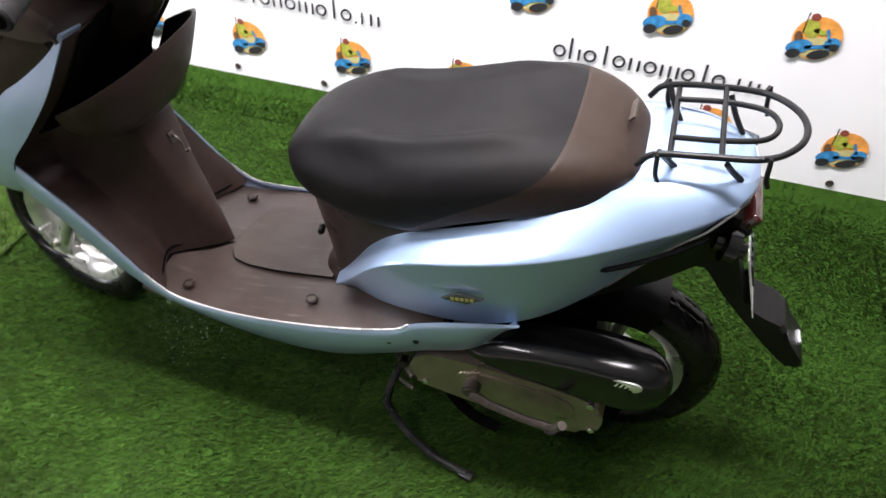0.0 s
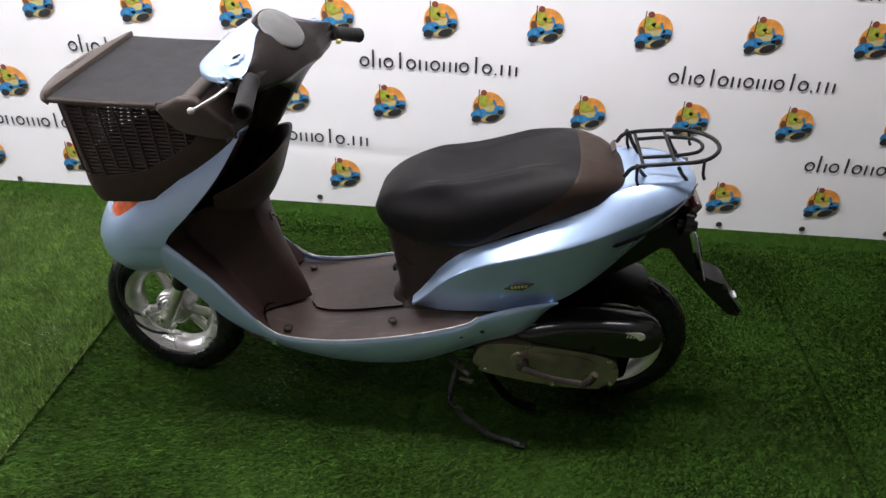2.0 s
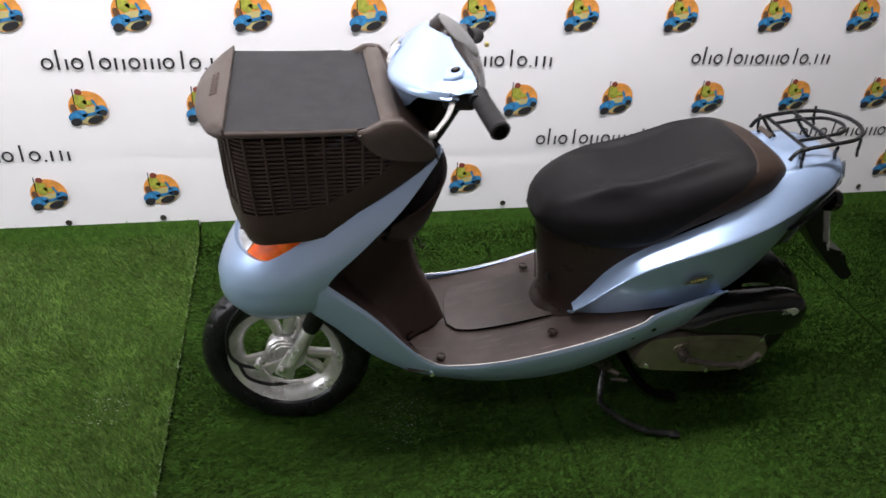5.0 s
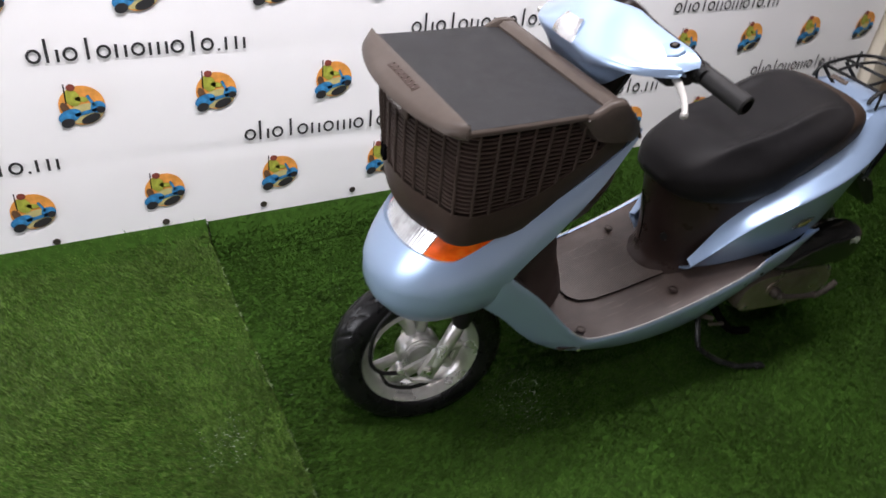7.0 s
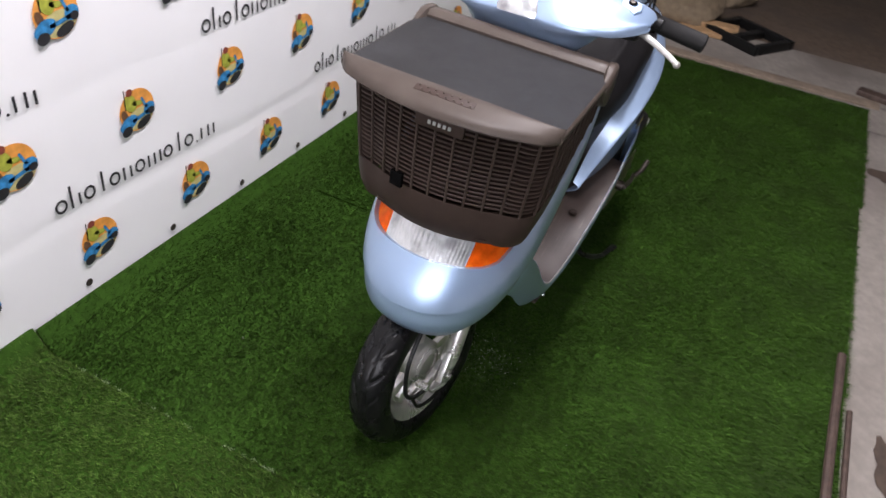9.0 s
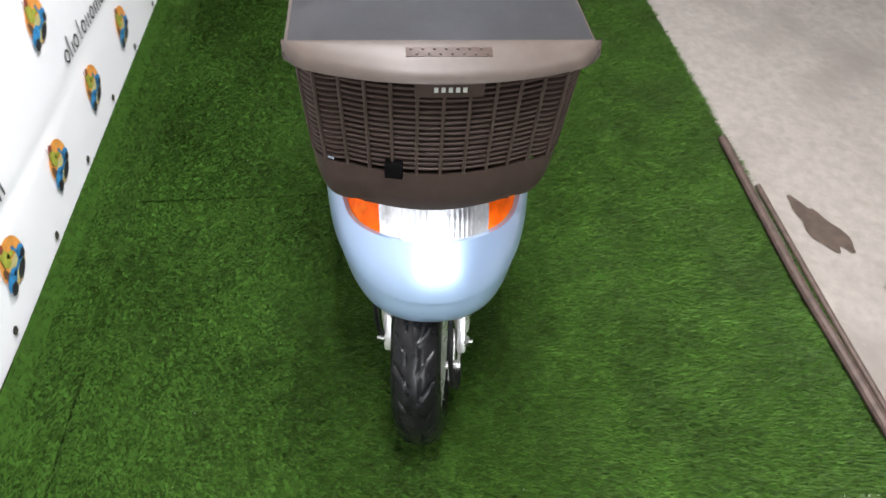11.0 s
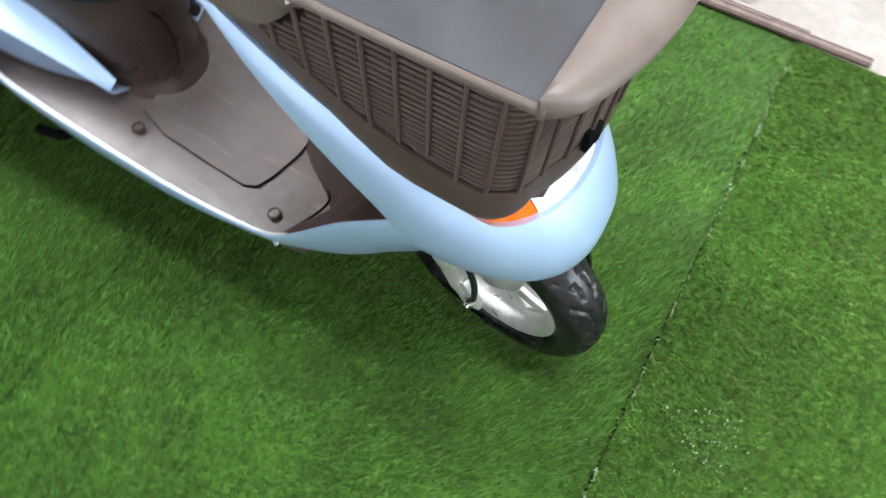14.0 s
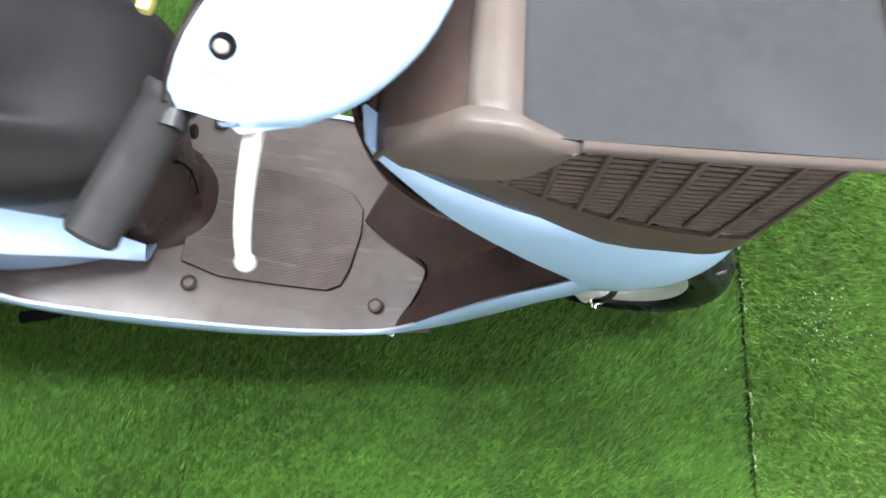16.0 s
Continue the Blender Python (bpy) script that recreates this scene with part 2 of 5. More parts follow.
# Opaque; bright and grey patches imitate reflections in clear glass
LENS = material("clear_ribbed_lens", (0.62, 0.63, 0.64), 0.17, 0.6, 0.15, 26, 0.3, 120, coat=1.0, second=(0.34, 0.34, 0.35), second_scale=30, amount=0.45)
SMOKE = material("smoked_lens", (0.05, 0.05, 0.048), 0.12, 0.0, 0.1, 60, coat=1.0)
GAUGE = material("clouded_gauge_glass", (0.085, 0.085, 0.083), 0.38, 0.0, 0.1, 40, spec=0.3, coat=0.1, second=(0.13, 0.13, 0.125), second_scale=15, amount=0.4)
WHITE = material("white_print", (0.75, 0.75, 0.73), 0.4)
GOLD = material("gold_print", (0.45, 0.38, 0.12), 0.35, 0.4)
TRIM = material("worn_silver_edge", (0.55, 0.55, 0.54), 0.3, 0.5)

# ---- setting ----
CONCRETE = material("worn_concrete", (0.235, 0.211, 0.186), 0.85, 0.0, 0.12, 35, 0.5, 160, second=(0.16, 0.138, 0.12), second_scale=2.2, amount=0.55)
# Brown concrete, with the corner's dim warm light also put into its colour
DIRTY = material("brown_dirty_concrete", (0.105, 0.074, 0.052), 0.85, 0.0, 0.18, 30, 0.5, 160, second=(0.08, 0.06, 0.047), second_scale=2.5, amount=0.5)
PLASTER = material("grey_plaster", (0.20, 0.195, 0.185), 0.85, 0.0, 0.08, 12, 0.3, 120, second=(0.15, 0.145, 0.14), second_scale=1.5, amount=0.4)
CEIL = material("white_ceiling_paint", (0.70, 0.70, 0.69), 0.9, 0.0, 0.05, 9, 0.1, 90)
# Dark base colour stands in for the weak light in the storage corner
DARKWALL = material("dim_corner_wall", (0.055, 0.045, 0.038), 0.75, 0.0, 0.3, 14, 0.3, 90)
BANNER = material("white_banner_vinyl", (0.84, 0.835, 0.84), 0.5, 0.0, 0.015, 5, 0.05, 600, second=(0.80, 0.79, 0.80), second_scale=0.9, amount=0.4)
BACKING = material("turf_backing", (0.027, 0.064, 0.010), 0.9, 0.0, 0.3, 60, 0.3, 300, spec=0.0)
GRASS = material("artificial_grass", (0.036, 0.078, 0.0115), 0.55, 0.0, 0.25, 9, 0.0, second=(0.029, 0.057, 0.0105), second_scale=6.0, amount=0.6, island=True, spec=0.14)
GRASS_LONG = material("longer_artificial_grass", (0.062, 0.112, 0.021), 0.55, 0.0, 0.25, 9, 0.0, second=(0.052, 0.090, 0.018), second_scale=6.0, amount=0.6, island=True, spec=0.14)
STAIN = material("dark_floor_stain", (0.058, 0.040, 0.029), 0.7, 0.0, 0.3, 30, 0.2, 200)
FAINT = material("faint_floor_stain", (0.15, 0.132, 0.115), 0.75, 0.0, 0.3, 30, 0.2, 200)
INK = material("black_print", (0.02, 0.02, 0.022), 0.5)
ORANGE = material("orange_print", (0.72, 0.30, 0.06), 0.5, vary=0.2, scale=40)
KHAKI = material("khaki_print", (0.48, 0.42, 0.18), 0.5, vary=0.2, scale=50)
BLUEINK = material("blue_print", (0.03, 0.20, 0.42), 0.5, vary=0.4, scale=60)
OLIVE = material("olive_print", (0.34, 0.36, 0.05), 0.5, vary=0.3, scale=60)
MAROON = material("maroon_print", (0.22, 0.05, 0.035), 0.5, vary=0.3, scale=60)
BROWNINK = material("brown_print", (0.12, 0.06, 0.03), 0.5, vary=0.3, scale=60)


def slab(name, lo, hi, mat, label, category):
    bm = bmesh.new()
    lo, hi = Vector(lo), Vector(hi)
    box(bm, hi - lo, Matrix.Translation((lo + hi) / 2))
    return tagged(new(name, mesh_of(bm, name, mat)), label, category, kind="structure")


slab("floor", (-4.0, -5.2, -0.20), (3.97, 0.5, -0.016), CONCRETE, "worn grey concrete garage floor", "floor")
slab("floor_storage", (3.97, -5.2, -0.20), (6.2, 0.5, -0.018), DIRTY, "brown dirty concrete floor of the storage corner, darkened for its dim light", "floor")
slab("wall_banner_side", (-4.0, 0.06, -0.016), (3.28, 0.26, 2.9), PLASTER, "grey plastered wall behind the banner", "wall")
slab("wall_recess", (3.28, 0.30, -0.016), (6.2, 0.5, 2.9), DARKWALL, "wall of the storage corner, coloured dark for its dim light", "wall")
slab("wall_east", (6.0, -5.0, -0.016), (6.2, 0.30, 2.9), PLASTER, "grey plastered end wall", "wall")
bm = bmesh.new()
for lo, hi in (((-4.0, -5.0, -0.016), (-3.8, -2.6, 2.9)), ((-4.0, -0.2, -0.016), (-3.8, 0.06, 2.9)), ((-4.0, -2.6, -0.016), (-3.8, -0.2, 0.55)), ((-4.0, -2.6, 2.35), (-3.8, -0.2, 2.9))):
    lo, hi = Vector(lo), Vector(hi)
    box(bm, hi - lo, Matrix.Translation((lo + hi) / 2))
tagged(new("wall_west", mesh_of(bm, "wall_west", PLASTER)), "grey plastered end wall with a window opening", "wall", kind="structure")
DAYGLOW = bpy.data.materials.new("daylight_behind_glass")
DAYGLOW.use_nodes = True
DAYGLOW.node_tree.nodes["Principled BSDF"].inputs["Emission Color"].default_value = (0.90, 0.95, 1.0, 1)
DAYGLOW.node_tree.nodes["Principled BSDF"].inputs["Emission Strength"].default_value = 5.0
window = tagged(thing("window_1", Matrix.Identity(4)), "bright white-framed window in the end wall", "window", kind="structure")
bm = bmesh.new()
box(bm, (0.01, 2.4, 1.8), Matrix.Translation((-3.92, -1.40, 1.45)))
part("pane", bm, DAYGLOW, window)
for name, size, at in (("frame_side", (0.07, 0.06, 1.8), (-3.88, -2.57, 1.45)), ("frame_side", (0.07, 0.06, 1.8), (-3.88, -0.23, 1.45)), ("frame_rail", (0.07, 2.28, 0.06), (-3.88, -1.40, 0.58)), ("frame_rail", (0.07, 2.28, 0.06), (-3.88, -1.40, 2.32))):
    bm = bmesh.new()
    box(bm, size, Matrix.Translation(at), 0.005)
    part(name, bm, BANNER, window)
slab("wall_south", (-4.0, -5.2, -0.016), (6.2, -5.0, 2.9), PLASTER, "grey plastered wall opposite the banner", "wall")
slab("ceiling", (-4.0, -5.2, 2.9), (6.2, 0.5, 3.05), CEIL, "plain white painted ceiling", "ceiling")

LAMPGLOW = bpy.data.materials.new("lamp_diffuser")
LAMPGLOW.use_nodes = True
LAMPGLOW.node_tree.nodes["Principled BSDF"].inputs["Emission Color"].default_value = (1, 0.97, 0.93, 1)
LAMPGLOW.node_tree.nodes["Principled BSDF"].inputs["Emission Strength"].default_value = 6.0
for at, size, watts, turn in LAMPS:
    lamp = tagged(thing("ceiling_lamp", pose(at[0], at[1], 0, 0, 0, turn)), "long white fluorescent lamp under the ceiling", "lamp", "ceiling lamps")
    bm = bmesh.new()
    box(bm, (size[0] + 0.06, size[1] + 0.06, 0.10), Matrix.Translation((0, 0, 2.825)), 0.01)
    part("housing", bm, CEIL, lamp)
    bm = bmesh.new()
    box(bm, (size[0], size[1], 0.02), Matrix.Translation((0, 0, 2.765)), 0.004)
    part("diffuser", bm, LAMPGLOW, lamp, "glowing white diffuser")

# Added near-black sheet, so the gaps between strips look as dark as shade
slab("joint_shade_sheet", (-1.9, -1.875, -0.016), (3.32, -0.01, -0.0145), UNDER, "added black sheet that keeps the turf joints dark", "underlay")

# Turf laid in strips: x from, x to, y from, y to, lean of the pile, its height, lift
STRIPS = [
    (-1.9, 0.113, -1.86, -0.008, (-0.55, 0.30), 1.15, 0.010),
    (0.1192, 1.118, -1.885, -0.1365, (-0.80, -1.05), 1.0, 0.0),
    (1.123, 2.268, -1.892, -0.1365, (-0.95, -1.05), 1.0, 0.0005),
    (2.273, 3.33, -1.905, -0.1365, (-0.95, -1.05), 1.0, 0.0007),
    (0.1192, 3.33, -0.1352, -0.008, (-0.2, -1.25), 1.0, 0.0),
]
turf_rng = np.random.default_rng(7)


def turf_lift(y):
    """The turf curls up where it meets the wall."""
    u = np.clip((y + 0.066) / 0.058, 0, 1)
    return 0.064 * u ** 1.6


def turf_strip(x0, x1, y0, y1, lean, pile, lift):
    bm = bmesh.new()
    nx, ny = max(2, int((x1 - x0) / 0.06)), max(2, int((y1 - y0) / (0.06 if y1 - y0 > 0.5 and y1 < -0.05 else 0.015)))
    grid = []
    for i in range(nx + 1):
        row = []
        for j in range(ny + 1):
            x, y = x0 + (x1 - x0) * i / nx, y0 + (y1 - y0) * j / ny
            wave = 0.004 * math.sin(5 * x + 3 * y) if j == 0 else 0.0
            row.append(bm.verts.new((x, y + wave, lift - 0.010 + 0.0015 * math.sin(9 * x + 1) * math.sin(8 * y) + float(turf_lift(y)))))
        grid.append(row)
    for a, b in zip(grid, grid[1:]):
        for j in range(ny):
            bm.faces.new((a[j], b[j], b[j + 1], a[j + 1]))
    bm.normal_update()
    bmesh.ops.solidify(bm, geom=bm.faces[:], thickness=0.0045 + lift)
    strip = tagged(new("turf_strip", mesh_of(bm, "turf_strip", BACKING)), "green artificial grass strip laid on concrete", "turf", "turf strips", "structure")
    count = int((x1 - x0) * (y1 - y0) * 85000)
    g = turf_rng
    px, py = g.uniform(x0, x1, count), g.uniform(y0, y1, count)
    edge = g.random(count) < 0.02
    px = np.where(edge & (g.random(count) < 0.5), np.where(g.random(count) < 0.5, x0, x1), px)
    patch = 0.5 * np.sin(px * 7.3 + np.sin(py * 5.1) * 1.7) + 0.5 * np.sin(py * 8.9 + np.sin(px * 6.3) * 1.9 + 1.3)
    tall = pile * g.uniform(0.0065, 0.0115, count) * (1 + 0.12 * patch)
    # Blades cut short at the wall; bared dark backing imitates the curl's shade
    tall = np.where((py > -0.034) & (g.random(count) < 0.85), tall * 0.3, tall)
    cx, cy = np.floor(px / 0.017 + 0.6 * np.sin(py * 61)), np.floor(py / 0.017 + 0.6 * np.sin(px * 57))
    tuft = [np.modf(np.abs(np.sin(cx * 12.9898 + cy * 78.233 + k) * 43758.5453))[0] - 0.5 for k in range(3)]
    tall = tall * (1 + 0.32 * tuft[2])
    turn = g.uniform(0, 2 * np.pi, count)
    lx = lean[0] * 0.9 + g.normal(0, 0.40, count) + 0.2 * patch + 0.3 * tuft[0]
    ly = lean[1] * (0.62 - 0.40 * py) + g.normal(0, 0.34, count) + 0.18 * np.sin(patch * 3) + 0.3 * tuft[1]
    wide = g.uniform(0.0011, 0.0023, count)
    dx, dy = np.cos(turn) * wide, np.sin(turn) * wide
    zb = lift - 0.0105 + turf_lift(py)
    verts = np.empty((count, 3, 3), np.float32)
    verts[:, 0] = np.stack([px - dx, py - dy, zb], 1)
    verts[:, 1] = np.stack([px + dx, py + dy, zb], 1)
    verts[:, 2] = np.stack([px + lx * tall, py + ly * tall, zb + tall], 1)
    mesh = bpy.data.meshes.new("grass")
    mesh.vertices.add(count * 3)
    mesh.vertices.foreach_set("co", verts.ravel())
    mesh.loops.add(count * 3)
    mesh.loops.foreach_set("vertex_index", np.arange(count * 3, dtype=np.int32))
    mesh.polygons.add(count)
    mesh.polygons.foreach_set("loop_start", np.arange(0, count * 3, 3, dtype=np.int32))
    mesh.update(calc_edges=True)
    mesh.materials.append(GRASS_LONG if pile > 1.1 else GRASS)
    grass = new("grass", mesh)
    grass.parent = strip
    tagged(grass, "short green plastic grass blades", kind="stuff")
    return strip


for row in STRIPS:
    turf_strip(*row)


# Banner with its printed pattern
PITCH, ROW = 0.354, 0.2975
BANNER_X0, BANNER_X1 = -2.6, 3.125


def banner_wave(x, z):
    return 0.004 * math.sin(2.3 * x + 0.6) + 0.003 * math.sin(5.1 * x + 1.1 * z) + 0.002 * math.sin(4 * z + x) + 0.006 * max(0, 0.3 - z) * math.sin(3.1 * x) + 0.0022 * (0.5 + 0.5 * math.sin(2.1 * x)) * math.exp(-(((z - 0.30 + 0.03 * math.sin(1.3 * x)) / 0.022) ** 2)) + 0.0009 * (0.5 + 0.5 * math.sin(1.7 * x + 1)) * math.exp(-(((z - 0.62 + 0.04 * math.sin(0.9 * x + 2)) / 0.025) ** 2))


bm = bmesh.new()
nx, nz = 150, 230
grid = [[bm.verts.new((x, banner_wave(x, z), z)) for z in (0.036 + 2.314 * j / nz for j in range(nz + 1))] for x in (BANNER_X0 + (BANNER_X1 - BANNER_X0) * i / nx for i in range(nx + 1))]
for a, b in zip(grid, grid[1:]):
    for j in range(nz):
        bm.faces.new((a[j], b[j], b[j + 1], a[j + 1]))
thicken(bm, 0.0015)
banner = tagged(new("banner", mesh_of(bm, "banner", BANNER)), "white vinyl banner printed with round emblems and lines of dark marks", "banner")


def oval(bm, cx, cz, rx, rz, turn, y, index, n=20):
    c, s = math.cos(turn), math.sin(turn)
    vs = [bm.verts.new((cx + c * rx * math.cos(a) - s * rz * math.sin(a), y, cz + s * rx * math.cos(a) + c * rz * math.sin(a))) for a in (2 * math.pi * k / n for k in range(n))]
    bm.faces.new(vs).material_index = index


def bar(bm, x0, z0, x1, z1, wide, y, index):
    d = Vector((x1 - x0, 0, z1 - z0)).normalized()
    s = Vector((-d.z, 0, d.x)) * wide / 2
    a, b = Vector((x0, y, z0)), Vector((x1, y, z1))
    bm.faces.new([bm.verts.new(p) for p in (a - s, b - s, b + s, a + s)]).material_index = index


def emblem_mesh():
    bm = bmesh.new()
    oval(bm, 0.006, 0.0, 0.057, 0.056, 0, 0.0, 0, 32)
    oval(bm, 0.010, -0.024, 0.046, 0.028, 0.15, -0.0003, 1)
    oval(bm, 0.022, -0.040, 0.026, 0.012, 0.35, -0.0006, 7)
    oval(bm, -0.036, -0.004, 0.010, 0.018, 0.3, -0.0006, 5)
    oval(bm, -0.014, 0.024, 0.018, 0.025, 0.35, -0.0012, 3)
    oval(bm, 0.008, 0.018, 0.017, 0.007, -0.2, -0.0012, 3)
    oval(bm, -0.014, 0.053, 0.011, 0.010, 0, -0.0015, 4)
    bar(bm, -0.031, 0.010, -0.030, 0.064, 0.0035, -0.0012, 7)
    oval(bm, -0.028, -0.026, 0.030, 0.018, 0.35, -0.0018, 2)
    oval(bm, 0.044, -0.008, 0.019, 0.017, 0.2, -0.0018, 2)
    bar(bm, -0.015, -0.026, 0.044, -0.014, 0.010, -0.0018, 2)
    bar(bm, 0.036, -0.004, 0.022, 0.028, 0.007, -0.0018, 2)
    oval(bm, -0.036, -0.046, 0.017, 0.013, 0.3, -0.0021, 7)
    oval(bm, 0.050, -0.016, 0.011, 0.010, 0, -0.0021, 7)
    return mesh_of(bm, "emblem", [ORANGE, KHAKI, BLUEINK, OLIVE, MAROON, BROWNINK, BROWNINK, INK], fix=False)


def mark_meshes():
    """Plain rings and bars, one mesh for each kind of mark, and how far each one steps on."""
    kinds = {}

    def strokes(name, ring=False, bars=(), dot=False):
        bm = bmesh.new()
        if ring:
            n = 16
            outer = [bm.verts.new((0.018 + 0.018 * math.cos(a), 0, 0.019 * math.sin(a))) for a in (2 * math.pi * k / n for k in range(n))]
            inner = [bm.verts.new((0.018 + 0.0112 * math.cos(a), 0, 0.0122 * math.sin(a))) for a in (2 * math.pi * k / n for k in range(n))]
            for k in range(n):
                bm.faces.new((outer[k], outer[(k + 1) % n], inner[(k + 1) % n], inner[k]))
        for x, low, high in bars:
            bar(bm, x, low, x, high, 0.0072, 0, 0)
        if dot:
            oval(bm, 0.006, -0.017, 0.004, 0.004, 0, 0, 0, 8)
        return mesh_of(bm, name, INK, fix=False)

    kinds["R"] = strokes("ring_mark", ring=True), 0.0425
    kinds["T"] = strokes("bar_mark", bars=((0.006, -0.019, 0.044), (0.030, -0.019, 0.014))), 0.042
    kinds["B"] = strokes("bar_mark", bars=((0.017, -0.018, 0.040),)), 0.037
    kinds["N"] = strokes("bar_mark", bars=((0.006, -0.019, 0.018), (0.029, -0.019, 0.014))), 0.042
    kinds["M"] = strokes("bar_mark", bars=tuple((0.006 + 0.021 * k, -0.019, 0.016) for k in range(3))), 0.058
    kinds["D"] = strokes("dot_mark", dot=True), 0.018
    kinds["S"] = strokes("bar_mark", bars=((0.008, -0.019, 0.018),)), 0.030
    return kinds


emblem_print, mark_prints = emblem_mesh(), mark_meshes()
for r in range(8):
    z = 0.187 + ROW * r
    for i in range(-7, 10):
        x = (i - (0.5 if r % 2 else 0.0)) * PITCH
        if BANNER_X0 + 0.06 < x < BANNER_X1 - 0.06 and z < 2.28:
            ob = new("emblem", emblem_print)
            ob.parent = banner
            ob.location = (x, banner_wave(x, z) - 0.0045, z)
    zt = z + 0.140
    for i in range(-3, 4):
        x = (3 * i + (1.5 if r % 2 == 0 else 0.0)) * PITCH
        if BANNER_X0 + 0.3 < x < BANNER_X1 - 0.28 and zt < 2.3:
            step = x - 0.277
            for sort in "RTRBRNRMRBRDSN":
                print_mesh, stride = mark_prints[sort]
                ob = new(print_mesh.name.split(".")[0], print_mesh)
                ob.parent = banner
                ob.location = (step, banner_wave(step + 0.02, zt) - 0.0045, zt - 0.012 * (step - x))
                step += stride

bm = bmesh.new()
revolve(bm, [(0.005, -0.001), (0.009, -0.0015), (0.011, 0.0), (0.009, 0.001), (0.005, 0.001)], steps=16)
revolve(bm, [(0.0, 0.0), (0.0051, -0.0003), (0.0051, 0.0008), (0.0, 0.0008)], steps=16)
eyelet_mesh = mesh_of(bm, "eyelet", RUSTY)
for k in range(-8, 11):
    x = -0.004 + 0.3053 * k
    ob = new("eyelet", eyelet_mesh)
    ob.parent = banner
    ob.location = (x, banner_wave(x, 0.075) - 0.004, 0.075)

# ---- scooter: x runs from its nose to its tail, y to its right, z up ----
scooter = tagged(thing("scooter", Matrix.Translation((0, -0.893, 0)) @ pose(0, 0, 0, 2)), "light blue motor scooter with brown front basket, parked on its stand", "scooter")
HEAD, RAKE = Vector((0.78, 0, 0.91)), Vector((-0.488, 0, -1)).normalized()
STEER = Matrix.Translation(HEAD) @ Matrix.Rotation(radians(-10.0), 4, -RAKE) @ Matrix.Translation(-HEAD)
AXLE = Vector((0.422, 0, 0.195))
FORK = STEER @ Matrix.Translation((-0.010, 0, -0.009))
REAR = Vector((1.617, 0, 0.204))


def tyre(bm, m):
    """A treaded tyre of 0.208 m radius with slanted grooves."""
    shape = [(0.1385, -0.030), (0.1425, -0.036), (0.148, -0.0415), (0.160, -0.0455), (0.178, -0.044), (0.190, -0.039), (0.198, -0.031), (0.2035, -0.022), (0.2065, -0.012), (0.208, 0.0)]
    shape = spline([(r, y, 0) for r, y in shape], 3)
    profile = [(p.x, p.y) for p in shape] + [(p.x, -p.y) for p in shape[-2::-1]]
    steps, rows = 300, []
    for k in range(steps):
        a = 2 * math.pi * k / steps
        row = []
        for r, y in profile:
            deep = 0.0
            if r > 0.188:
                u = (a * 22 / (2 * math.pi) + abs(y) * 26 + (0.5 if y > 0 else 0.0)) % 1.0
                if u < 0.13 and 0.006 < abs(y) < 0.036:
                    deep = 0.0035
                if abs(abs(y) - 0.012) < 0.0018 and (a * 22 / (2 * math.pi)) % 1 < 0.7:
                    deep = 0.003
            row.append(bm.verts.new(m @ Vector(((r - deep) * math.cos(a), y, (r - deep) * math.sin(a)))))
        rows.append(row)
    for k in range(steps):
        a, b = rows[k], rows[(k + 1) % steps]
        for i in range(len(profile) - 1):
            bm.faces.new((a[i], b[i], b[i + 1], a[i + 1]))
    return bm


def wheel(name, at, turn, spokes=True):
    m = turn @ Matrix.Translation(at)
    bm = bmesh.new()
    rim = [(0.141, -0.036), (0.1435, -0.033), (0.141, -0.030), (0.128, -0.027), (0.117, -0.012), (0.115, 0.0), (0.117, 0.012), (0.128, 0.027), (0.141, 0.030), (0.1435, 0.033), (0.141, 0.036), (0.136, 0.034), (0.123, 0.028), (0.111, 0.012), (0.109, 0.0), (0.111, -0.012), (0.123, -0.028), (0.136, -0.034)]
    revolve(bm, rim, m, 72)
    whole = part(name, bm, RIM, scooter, "silver cast alloy wheel")
    part("tyre", tyre(bmesh.new(), m), RUBBER, whole, "black treaded rubber tyre", 50)
    if spokes:
        for k in range(3):
            bm = bmesh.new()
            spin = m @ Matrix.Rotation(radians(120 * k + 22), 4, "Y")
            for s in (-1, 1):
                loops = []
                for u in (0.0, 0.3, 0.6, 0.85, 1.0):
                    r = 0.042 + 0.074 * u
                    c = s * (0.009 + 0.026 * u**1.3)
                    w, h = 0.011 + 0.004 * (1 - u) + 0.006 * u, 0.016 - 0.004 * u
                    loops.append([spin @ Vector((r, h * math.sin(a) * 0.8, c + w * math.cos(a))) for a in (2 * math.pi * q / 10 for q in range(10))])
                loft(bm, loops)
            box(bm, (0.02, 0.014, 0.075), spin @ Matrix.Translation((0.108, 0, 0)), 0.006)
            part("spoke", bm, RIM, whole)
        bm = bmesh.new()
        revolve(bm, [(0.0, -0.030), (0.020, -0.031), (0.046, -0.028), (0.052, -0.022), (0.053, 0.010), (0.046, 0.018), (0.022, 0.030), (0.0, 0.031)], m, 48)
        for r in (0.027, 0.037):
            revolve(bm, [(r, -0.032), (r + 0.0025, -0.034), (r + 0.005, -0.032), (r + 0.005, -0.025), (r, -0.025)], m, 48)
        part("brake_drum", bm, RIM, whole, "round ribbed drum brake hub")
    return whole


front_wheel = wheel("front_wheel", AXLE, STEER)
rear_wheel = wheel("rear_wheel", REAR, Matrix())


